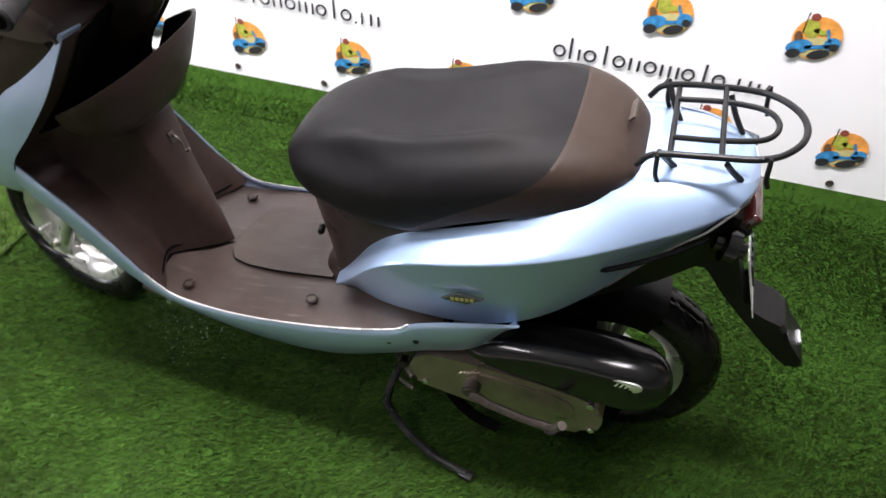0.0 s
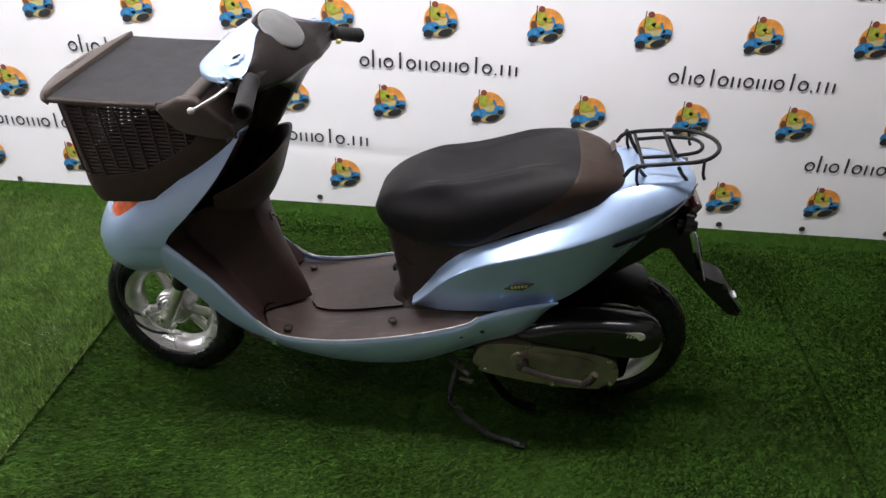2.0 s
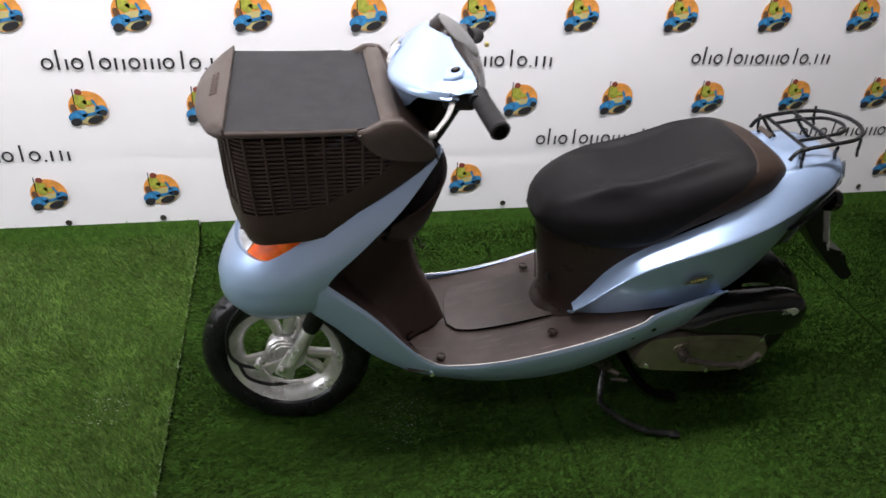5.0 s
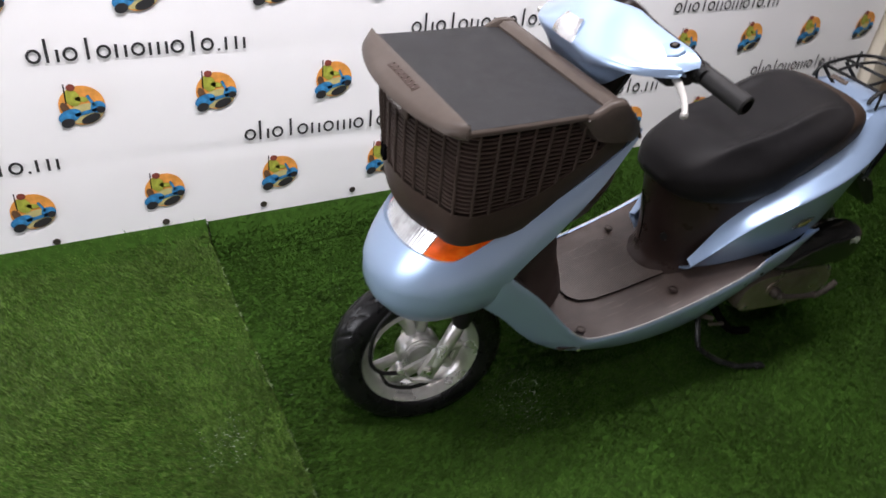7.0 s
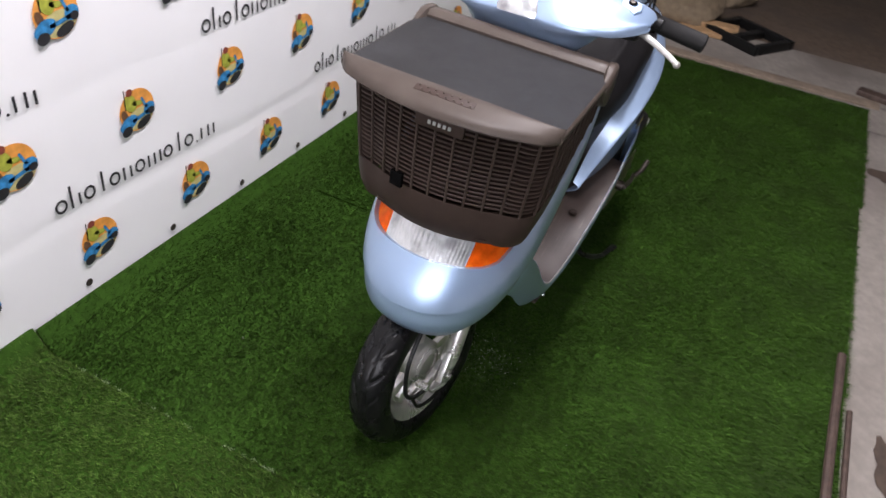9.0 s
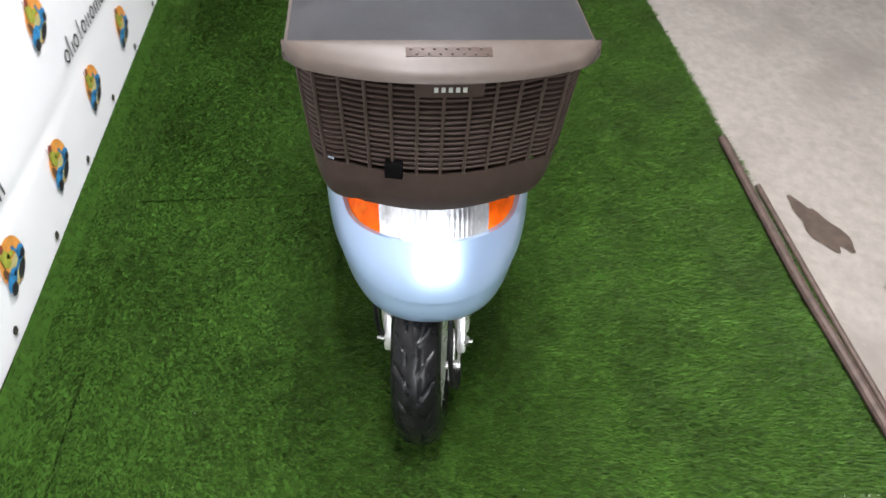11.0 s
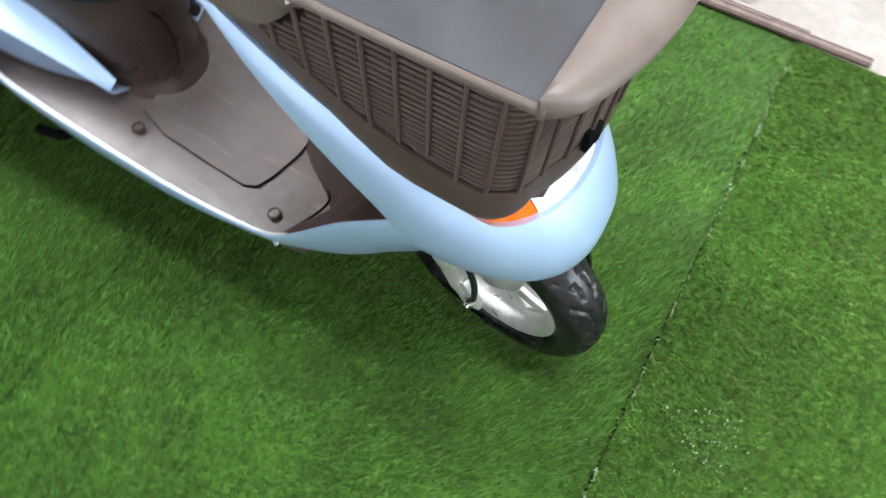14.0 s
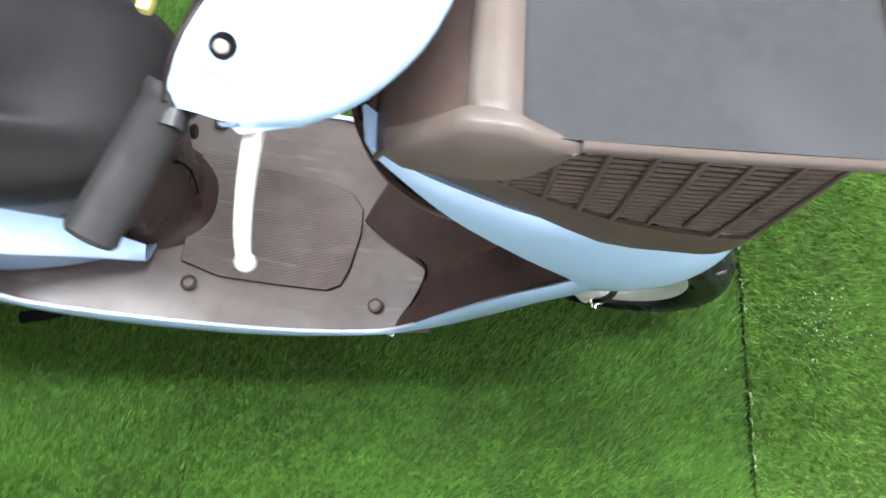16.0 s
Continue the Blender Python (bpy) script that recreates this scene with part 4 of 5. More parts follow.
for s in (-1, 1):
    tube(bm, spline([(1.29, s * 0.10, 0.155), (1.33, s * 0.12, 0.10), (1.38, s * 0.13, 0.055), (1.44, s * 0.14, 0.045)], 5), 0.011, 10)
tube(bm, [(1.30, -0.10, 0.14), (1.30, 0.10, 0.14)], 0.012, 10)
part("centre_stand", bm, UNDER, scooter, "folded black centre stand")

# Seat box
def u_loop(z, xf, w, xr, n=28, p=2.4):
    row = []
    for j in range(n + 1):
        a = (-1 + 2 * j / n) * math.pi / 2
        c, s = math.cos(a), math.sin(a)
        row.append(Vector((xr - (xr - xf) * abs(c) ** (2 / p), w * math.copysign(abs(s) ** (2 / p), s), z)))
    return row


bm = bmesh.new()
loft(bm, [u_loop(z, key([(0.27, 1.036), (0.302, 1.040), (0.325, 1.056), (0.345, 1.058), (0.44, 1.042), (0.56, 1.022)], z), key([(0.27, 0.130), (0.302, 0.130), (0.33, 0.119), (0.36, 0.118), (0.56, 0.138)], z), 1.32) for z in (0.275, 0.295, 0.303, 0.311, 0.320, 0.332, 0.35, 0.40, 0.45, 0.50, 0.55, 0.57)], False)
seat_box = part("seat_box", thicken(bm, 0.004), BOXBROWN, scooter, "dark brown plastic box below the seat")
bm = bmesh.new()
tube(bm, spline([(1.0350, 0.040, 0.500), (1.0372, 0.026, 0.470), (1.0402, 0.017, 0.435), (1.0445, 0.014, 0.400), (1.0505, 0.016, 0.360)], 5), 0.0018, 8)
part("lid_groove", bm, UNDER, seat_box, "dark curved groove")
bm = bmesh.new()
disc(bm, 0.011, 0.008, Matrix.Translation((1.054, -0.055, 0.415)) @ Matrix.Rotation(radians(90), 4, "Y"), 16, 0.002)
part("lock", bm, BLACK, seat_box)

# Seat
SEAT_TOP = [(1.005, 0.590), (1.02, 0.628), (1.05, 0.658), (1.09, 0.682), (1.132, 0.696), (1.256, 0.718), (1.330, 0.735), (1.400, 0.755), (1.464, 0.765), (1.53, 0.752), (1.575, 0.728), (1.605, 0.692)]
SEAT_LOW = [(1.005, 0.570), (1.03, 0.545), (1.09, 0.526), (1.186, 0.514), (1.255, 0.522), (1.33, 0.562), (1.411, 0.600), (1.487, 0.632), (1.55, 0.655), (1.605, 0.672)]
SEAT_W = [(1.005, 0.035), (1.02, 0.072), (1.05, 0.105), (1.10, 0.130), (1.18, 0.147), (1.30, 0.158), (1.42, 0.158), (1.50, 0.143), (1.56, 0.108), (1.59, 0.070), (1.605, 0.03)]
SEAM = [(0.515, 1.190), (0.563, 1.252), (0.622, 1.329), (0.667, 1.395), (0.72, 1.455), (0.765, 1.485)]


def seat_point(x, a, grow=0.0):
    zt, zb, w = key(SEAT_TOP, x), key(SEAT_LOW, x), key(SEAT_W, x)
    c, s = math.cos(a), math.sin(a)
    mid = zb + (zt - zb) * 0.42
    up = (zt - mid) if s > 0 else (mid - zb)
    y = w * math.copysign(abs(c) ** 0.64, c)
    z = mid + up * math.copysign(abs(s) ** 0.70, s)
    if s > 0:
        y -= math.copysign(0.013 * math.exp(-((x - 1.14) / 0.085) ** 2) * math.sin(math.pi * max(0.0, min(1.0, (s - 0.05) / 0.90))) ** 2, y)
        dish = math.exp(-((x - 1.22) / 0.10) ** 2) * 0.026 * math.exp(-(y / 0.10) ** 2)
        step = 0.015 * math.exp(-((abs(y) - 0.100) / 0.016) ** 2) * max(0.0, min(1.0, (x - 1.08) / 0.08)) * max(0.0, min(1.0, (1.46 - x) / 0.10))
        z += (step - dish - 0.007) * s
    return Vector((x, y, z))


def seat_half(front):
    bm = bmesh.new()
    loops, n, m = [], 112, 48 if front else 26
    for i in range(m + 1):
        u = i / m
        loop = []
        for k in range(n):
            a = 2 * math.pi * k / n
            x = 1.3
            for _ in range(12):
                seam = key(SEAM, seat_point(x, a).z)
                goal = 1.005 + (seam - 1.005) * (u**1.4 if u < 0.5 else u**1.4) if front else seam + (1.605 - seam) * (1 - (1 - u) ** 1.5)
                x = 0.5 * x + 0.5 * goal
            loop.append(seat_point(x, a))
        loops.append(loop)
    loft(bm, loops)
    return bm


seat = part("seat", seat_half(True), VINYL, scooter, "black padded vinyl seat", 60)
part("seat_trim", seat_half(False), VINYL_BROWN, seat, "brown vinyl rear seat panel", 60)
bm = bmesh.new()
box(bm, (0.004, 0.05, 0.012), Matrix.Translation((1.556, 0.0, 0.758)) @ pose(0, 0, 0, 0, 38), 0.001)
part("seat_badge", bm, FRAME, seat, "small pale badge")

# Added filler, near-black so the gap below the seat reads as shade
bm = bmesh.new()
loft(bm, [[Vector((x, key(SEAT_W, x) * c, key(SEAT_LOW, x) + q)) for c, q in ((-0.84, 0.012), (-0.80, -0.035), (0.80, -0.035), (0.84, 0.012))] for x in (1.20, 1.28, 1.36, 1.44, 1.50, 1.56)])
part("seat_gap_fill", bm, UNDER, seat, "near-black filler for the shaded gap below the seat")

# Rear body
BODY = [
    (1.104, 0.117, 0.336, 0.333, 0.328, 0.107),
    (1.14, 0.138, 0.414, 0.392, 0.330, 0.101),
    (1.182, 0.163, 0.486, 0.460, 0.346, 0.119),
    (1.25, 0.188, 0.542, 0.520, 0.370, 0.134),
    (1.32, 0.199, 0.578, 0.551, 0.384, 0.142),
    (1.40, 0.203, 0.616, 0.580, 0.402, 0.146),
    (1.48, 0.197, 0.660, 0.607, 0.440, 0.134),
    (1.56, 0.178, 0.702, 0.636, 0.510, 0.112),
    (1.64, 0.145, 0.718, 0.663, 0.590, 0.090),
    (1.70, 0.120, 0.718, 0.682, 0.640, 0.078),
    (1.728, 0.094, 0.713, 0.692, 0.664, 0.062),
    (1.744, 0.066, 0.706, 0.692, 0.674, 0.044),
    (1.750, 0.030, 0.700, 0.692, 0.684, 0.018),
]
columns = list(zip(*BODY))
bw, bt, bc, bl, bi = ([(x, v) for x, v in zip(columns[0], columns[n])] for n in range(1, 6))


def body_half(x):
    w, zt, zc, zl, yi = (sum(key(k, max(1.104, min(1.750, x + d * min(1.0, max(0.0, (1.750 - x) / 0.048))))) for d in (-0.048, -0.036, -0.024, -0.012, 0.0, 0.012, 0.024, 0.036, 0.048)) / 9 for k in (bw, bt, bc, bl, bi))
    shoulder, aft = Vector((x, w, zc)), max(0.0, min(1.0, (x - 1.52) / 0.10))
    pts = [Vector((x, 0.0, zt + 0.004)), Vector((x, yi * 0.6, zt + 0.003)), Vector((x, yi, zt)), Vector((x, yi + (w - yi) * 0.45, zc + (zt - zc) * (0.60 + 0.18 * aft))), Vector((x, yi + (w - yi) * 0.86, zc + (zt - zc) * (0.17 + 0.10 * aft))), Vector((x, w - 0.0012, zc + 0.0022)), shoulder, Vector((x, w - 0.0006, zc - 0.004))]
    pts += [Vector((x, w - 0.004 - 0.006 * math.sin(math.pi * u) - 0.030 * u**2, zc - 0.010 + (zl - zc + 0.010) * u)) for u in (0.2, 0.4, 0.6, 0.8, 0.93, 1.0)]
    return pts


def body_side(s, x0, x1, n, first, last):
    rows = []
    for i in range(n + 1):
        rows.append([Vector((p.x, p.y * s, p.z)) for p in body_half(x0 + (x1 - x0) * i / n)[first:last]])
    bm = bmesh.new()
    loft(bm, rows, False)
    return thicken(bm, 0.004)


for s in (-1, 1):
    side = part("rear_side_panel", body_side(s, 1.106, 1.750, 60, 2, 14), PAINT, scooter, "light blue painted rear side panel", 40)
    bm = bmesh.new()
    prism(bm, [(-0.036, -0.002), (-0.006, 0.011), (0.036, 0.003), (0.006, -0.011)], Matrix.Translation((1.363, s * 0.1945, 0.484)) @ pose(0, 0, 0, 90, -12 if s < 0 else 12, 0), 0.006, 0.001)
    badge = part("side_badge", bm, SMOKE, side, "dark lozenge badge with gold marks")
    for k in range(5):
        bm = bmesh.new()
        box(bm, (0.0055, 0.0012, 0.006), Matrix.Translation((1.363 - 0.016 + 0.008 * k, s * 0.1980, 0.4815 + 0.0017 * k)), 0.0)
        part("badge_mark", bm, GOLD, badge)
    bm = bmesh.new()
    loft(bm, [[Vector((x, s * (key(bw, x) * 1.0 + 0.0025 - 0.012 * q), key(bl, x) + 0.022 + 0.012 * (1 - q) + (0.006 if x < 1.66 else 0))) for q in (0.0, 0.5, 1.0)] for x in (1.575, 1.61, 1.65, 1.69, 1.72, 1.745)], False)
    part("tail_lens", thicken(bm, 0.003), SMOKE, side, "thin smoked tail lens")
bm = bmesh.new()
tail_rows = []
for i in range(26):
    top = body_half(1.50 + 0.2495 * i / 25)[:3]
    tail_rows.append([Vector((p.x, y * p.y, p.z - 0.0015)) for y, p in ((-1.0, top[2]), (-1, top[1]), (1, top[0]), (1, top[1]), (1.0, top[2]))])
loft(bm, tail_rows, False)
part("tail_top", thicken(bm, 0.004), PAINT, scooter, "light blue painted tail cover")

bm = bmesh.new()
loft(bm, [[Vector((x, w * y, z0 + (z1 - z0) * q)) for y, q in ((-1, 1), (-0.8, 0.1), (0, 0), (0.8, 0.1), (1, 1))] for x, w, z0, z1 in ((1.45, 0.13, 0.40, 0.46), (1.55, 0.13, 0.44, 0.54), (1.65, 0.11, 0.50, 0.60), (1.74, 0.07, 0.56, 0.66))], False)
box(bm, (0.055, 0.12, 0.075), Matrix.Translation((1.726, 0, 0.605)) @ pose(0, 0, 0, 0, 30), 0.015, 3)
tail = part("tail_housing", bm, BLACK, scooter, "black plastic tail lamp housing")
bm = bmesh.new()
box(bm, (0.020, 0.11, 0.05), Matrix.Translation((1.752, 0, 0.628)) @ pose(0, 0, 0, 0, 30), 0.008, 3)
part("tail_lamp", bm, RED, tail, "dark red tail lamp lens")
for s in (-1, 1):
    bm = bmesh.new()
    disc(bm, 0.027, 0.046, Matrix.Translation((1.734, s * 0.082, 0.612)) @ pose(0, 0, 0, 0, 100), 24, 0.014)
    part("rear_indicator", bm, GLOSS, tail, "dark round rear indicator")
bm = bmesh.new()
prism(bm, rounded([(1.660, 0.540), (1.690, 0.590), (1.745, 0.585), (1.775, 0.520), (1.800, 0.457), (1.835, 0.434), (1.875, 0.418), (1.896, 0.386), (1.932, 0.338), (1.913, 0.324), (1.856, 0.370), (1.770, 0.458), (1.712, 0.525)]), SIDE, 0.080, 0.012)
mud = part("mudguard", bm, BLACK, tail, "black plastic rear mudguard")
bm = bmesh.new()
box(bm, (0.008, 0.03, 0.010), Matrix.Translation((1.917, 0, 0.364)) @ pose(0, 0, 0, 0, 52), 0.003)
part("reflector", bm, LENS, mud, "small pale reflector")
bm = bmesh.new()
box(bm, (0.002, 0.090, 0.130), Matrix.Translation((1.799, 0, 0.494)) @ pose(0, 0, 0, 0, -19.4), 0.0)
plate = part("number_plate", bm, WHITE, tail, "white number plate with plain dark bars")
for k in range(4):
    bm = bmesh.new()
    box(bm, (0.003, 0.012, 0.045), Matrix.Translation((1.804 - 0.033 * 0.3, -0.033 + 0.022 * k, 0.520)) @ pose(0, 0, 0, 0, -19.4))
    part("plate_bar", bm, INK, plate)
for s in (-1, 1):
    bm = bmesh.new()
    tube(bm, spline([(1.560, s * 0.180, 0.600), (1.600, s * 0.166, 0.612), (1.650, s * 0.146, 0.632), (1.695, s * 0.126, 0.656)], 5), [0.0015] + [0.004] * 14 + [0.002], 8, flat=0.7)
    part("side_slit", bm, UNDER, tail, "dark slot between the body panels")

# Luggage rack
bm = bmesh.new()
tube(bm, spline([(1.575, -0.088, 0.728), (1.595, -0.088, 0.752), (1.66, -0.088, 0.764), (1.735, -0.080, 0.772), (1.775, -0.045, 0.776), (1.788, 0, 0.777), (1.775, 0.045, 0.776), (1.735, 0.080, 0.772), (1.66, 0.088, 0.764), (1.595, 0.088, 0.752), (1.575, 0.088, 0.728)], 6), 0.0048, 10)
rack = part("luggage_rack", bm, BLACK, scooter, "black steel tube luggage rack")
bm = bmesh.new()
tube(bm, spline([(1.615, -0.048, 0.757), (1.68, -0.048, 0.766), (1.735, -0.035, 0.772), (1.752, 0, 0.774), (1.735, 0.035, 0.772), (1.68, 0.048, 0.766), (1.615, 0.048, 0.757)], 6), 0.0042, 10)
part("inner_loop", bm, BLACK, rack)
for x in (1.615, 1.68):
    bm = bmesh.new()
    tube(bm, [(x, -0.088, key([(1.6, 0.752), (1.7, 0.768)], x)), (x, 0.088, key([(1.6, 0.752), (1.7, 0.768)], x))], 0.0042, 8)
    part("crossbar", bm, BLACK, rack)
for x, s in ((1.60, -1), (1.60, 1), (1.69, -1), (1.69, 1)):
    bm = bmesh.new()
    tube(bm, spline([(x, s * 0.086, 0.756), (x + 0.012, s * 0.070, 0.735), (x + 0.03, s * 0.055, 0.712)], 4), 0.0045, 8)
    part("strut", bm, BLACK, rack)
for x, s, y, z in ((1.592, -1, 0.088, 0.751), (1.592, 1, 0.088, 0.751), (1.733, -1, 0.080, 0.772), (1.733, 1, 0.080, 0.772)):
    bm = bmesh.new()
    tube(bm, spline([(x, s * y, z), (x + 0.006, s * (y + 0.008), z + 0.006), (x + 0.010, s * (y + 0.008), z - 0.025), (x + 0.016, s * (y + 0.006), z - 0.040)], 4), 0.0035, 8)
    part("tie_hook", bm, BLACK, rack)

# Basket over the nose
BASKET_F = [(0.60, 0.338), (0.64, 0.331), (0.72, 0.325), (0.80, 0.321), (0.88, 0.317)]
BASKET_W = [(0.60, 0.168), (0.64, 0.176), (0.72, 0.185), (0.80, 0.192), (0.88, 0.198)]


def basket_curve(z, xr, grow=0.0, n=48):
    """Plan of the basket at a height: from its left rear end round the front to the right."""
    xf, w = key(BASKET_F, z) - grow, key(BASKET_W, z) + grow
    corner = 0.052
    pts = []
    for k in range(9):
        pts.append(Vector((xr + (xf + 0.030 + corner - xr) * k / 8, -w + 0.004 * (1 - k / 8), z)))
    for k in range(1, 7):
        a = k / 7 * math.pi / 2
        pts.append(Vector((xf + 0.030 + corner * (1 - math.sin(a)), -w + corner * (1 - math.cos(a)), z)))
    for k in range(0, 13):
        v = -1 + 2 * k / 12
        pts.append(Vector((xf + 0.030 * v * v, (w - corner) * v, z)))
    right = [Vector((p.x, -p.y, p.z)) for p in pts[:15]][::-1]
    return pts + right


GRILLE_LOW = [(0.33, 0.699), (0.42, 0.702), (0.46, 0.705), (0.516, 0.720), (0.583, 0.756), (0.65, 0.801), (0.70, 0.833)]
BASE_LOW = [(0.33, 0.618), (0.36, 0.621), (0.42, 0.627), (0.483, 0.630), (0.536, 0.643), (0.593, 0.680), (0.678, 0.745), (0.735, 0.802)]

basket_rows = []
for u in (0.0, 0.06, 0.2, 0.4, 0.6, 0.8, 0.94, 1.0):
    ref = basket_curve(0.70, 0.714)
    row = []
    for p in ref:
        lo, hi = key(BASE_LOW, p.x), key(GRILLE_LOW, p.x) if p.x < 0.655 else 0.835 + 0.02 * (p.x - 0.655) / 0.09
        z = lo + (hi - lo) * u
        w = key(BASKET_W, z) / key(BASKET_W, 0.70)
        tuck = 0.014 * (1 - u) ** 3
        back = max(0.0, min(1.0, (p.x - 0.49) / 0.15))
        taper = 0.06 * back * back * (3 - 2 * back) * (1 - u) ** 1.6 + 0.022 * (1 - u) ** 4 - 0.012 * (1 - back)
        row.append(Vector((p.x + tuck * max(0.0, min(1.0, (0.46 - p.x) / 0.12)), p.y * w * (1 - taper), z)))
    basket_rows.append(row)
bm = bmesh.new()
loft(bm, basket_rows, False)
basket = part("basket", thicken(bm, 0.004), BASKET, scooter, "brown plastic front basket with slatted sides")
bm = bmesh.new()
loft(bm, [[Vector((x, y, key(BASE_LOW, x) + 0.012)) for y in (-key([(0.36, 0.11), (0.40, 0.150), (0.5, 0.163)], x), key([(0.36, 0.11), (0.40, 0.150), (0.5, 0.163)], x))] for x in (0.352, 0.40, 0.44, 0.52, 0.60, 0.68, 0.73)], False)
part("basket_floor", thicken(bm, 0.004), BASKET, basket)
bm = bmesh.new()
loft(bm, [[Vector((0.665 + 0.05 * (z - 0.72), y, z)) for y in (-0.155, -0.1, 0, 0.1, 0.155)] for z in (0.79, 0.84, 0.885)], False)
part("back_panel", thicken(bm, 0.004), BASKET, basket)


def rear_end(z):
    """Where the slats end at the back: along the sloping lower edge."""
    return key([(0.699, 0.36), (0.702, 0.42), (0.705, 0.46), (0.720, 0.516), (0.756, 0.583), (0.801, 0.648), (0.818, 0.632), (0.832, 0.606), (0.850, 0.586), (0.868, 0.575)], z)


rows_of_slats = 19
for i in range(rows_of_slats):
    z = 0.709 + (0.8735 - 0.709) * i / (rows_of_slats - 1)
    pts = basket_curve(z, max(rear_end(z), 0.42))
    bm = bmesh.new()
    loft(bm, [[p + Vector((dx, dy * math.copysign(1, p.y) if abs(p.y) > 0.14 else 0, dz)) for dx, dy, dz in ((0.0, 0.0, -0.0014), (0.0, 0.0, 0.0012), (0.0012, -0.0012, 0.0022), (0.007, -0.007, 0.0022), (0.007, -0.007, -0.0022), (0.0012, -0.0012, -0.0022))] for p in pts])
    part("slat", bm, BASKET, basket)


def curve_at(z, v, grow=0.0):
    """A point of the basket's plan: v from -1 (left rear) to 1."""
    pts = basket_curve(z, 0.66, grow)
    run = [0.0]
    for a, b in zip(pts, pts[1:]):
        run.append(run[-1] + (b - a).length)
    goal = (v + 1) / 2 * run[-1]
    k = max(i for i, r in enumerate(run) if r <= goal)
    if k >= len(pts) - 1:
        return pts[-1]
    return pts[k].lerp(pts[k + 1], (goal - run[k]) / max(1e-9, run[k + 1] - run[k]))


ribs = 27
for i in range(ribs):
    v = -0.94 + 1.88 * i / (ribs - 1)
    pts = []
    for k in range(9):
        z = 0.878 - (0.878 - 0.700) * k / 8
        p = curve_at(z, v, 0.0010)
        if z < key(GRILLE_LOW, p.x) - 0.003:
            break
        pts.append(p)
    if len(pts) < 2:
        continue
    bm = bmesh.new()
    tube(bm, pts, 0.0027, 8)
    part("rib", bm, RIB, basket)
bm = bmesh.new()
box(bm, (0.008, 0.092, 0.032), Matrix.Translation((0.3180, -0.006, 0.853)), 0.003)
badge_plate = part("badge_panel", bm, BASKET, basket, "flat brown panel with pale marks")
for k in range(5):
    bm = bmesh.new()
    box(bm, (0.002, 0.0052, 0.0068), Matrix.Translation((0.3134, -0.026 + 0.0094 * k, 0.8500)), 0.0)
    part("badge_mark", bm, TRIM, badge_plate)
bm = bmesh.new()
box(bm, (0.008, 0.026, 0.029), Matrix.Translation((0.3298, 0.066, 0.7075)) @ pose(0, 0, 0, 0, 0, -11), 0.001)
part("slot", bm, UNDER, basket, "square black opening")

# Lid of the basket
def lid_front(v):
    return 0.288 + 0.046 * abs(v) ** 2.2 + 0.014 * max(0.0, (abs(v) - 0.86) / 0.14) ** 2


bm = bmesh.new()
loops = []
for k in range(33):
    v = -1 + 2 * k / 32
    y = 0.206 * v
    xf, drop = lid_front(v), 0.002 * (1 - abs(v) ** 2.5)
    back = 0.353
    loops.append([Vector((back, y, 0.893)), Vector((back, y, 0.884)), Vector((min(back - 0.003, xf + 0.020), y, 0.876 - drop)), Vector((xf + 0.005, y, 0.873 - drop)), Vector((xf - 0.001, y, 0.877 - drop)), Vector((xf + 0.0005, y, 0.885 - drop)), Vector((xf + (back - xf) * 0.22, y, 0.893 - drop)), Vector((back - (back - xf) * 0.3, y, 0.901)), Vector((back - 0.002, y, 0.900))])
loft(bm, loops)
lid = part("lid_front", bm, FRAME, basket, "curved brown plastic front bar of the lid", 50)
bm = bmesh.new()
box(bm, (0.016, 0.110, 0.005), Matrix.Translation((0.3255, -0.004, 0.8965)) @ pose(0, 0, 0, 0, -17), 0.0015)
vent = part("lid_vent", bm, BASKET, lid, "small recessed grip with bumps")
for k in range(14):
    bm = bmesh.new()
    disc(bm, 0.0018, 0.003, Matrix.Translation((0.321 + 0.008 * (k % 2), -0.052 + 0.0074 * k, 0.8975 + 0.0024 * (k % 2))), 8)
    part("bump", bm, FRAME, vent)
bm = bmesh.new()
loft(bm, [[Vector((x, y, 0.889 - 0.006 * max(0.0, math.sin(math.pi * (x - 0.355) / 0.28)) * (1 - (y / 0.21) ** 2) - (0.007 if abs(y) > 0.2008 else 0.0))) for y in (-0.2012, -0.2004, -0.185, -0.15, -0.1, -0.05, 0, 0.05, 0.1, 0.15, 0.185, 0.2004, 0.2012)] for x in (0.348, 0.37, 0.40, 0.45, 0.50, 0.55, 0.60, 0.634)], False)
part("lid_cover", thicken(bm, 0.003), FABRIC, basket, "black cloth lid cover", 50)
bm = bmesh.new()
loops = []
for k in range(41):
    v = -1 + 2 * k / 40
    y, a = 0.200 * v, abs(v)
    fall = max(0.0, (a - 0.90) / 0.10) ** 2 * 0.006
    x0, x1 = 0.630, 0.668
    loops.append([Vector((x0, y, 0.872)), Vector((x0 - 0.001, y, 0.894 - fall)), Vector((x0 + 0.010, y, 0.903 - fall)), Vector((x1 - 0.008, y, 0.903 - fall)), Vector((x1, y, 0.896 - fall)), Vector((x1 + 0.004, y, 0.872))])
loft(bm, loops)
rail = part("lid_rail", bm, FRAME, basket, "brown plastic rear rail of the lid", 50)
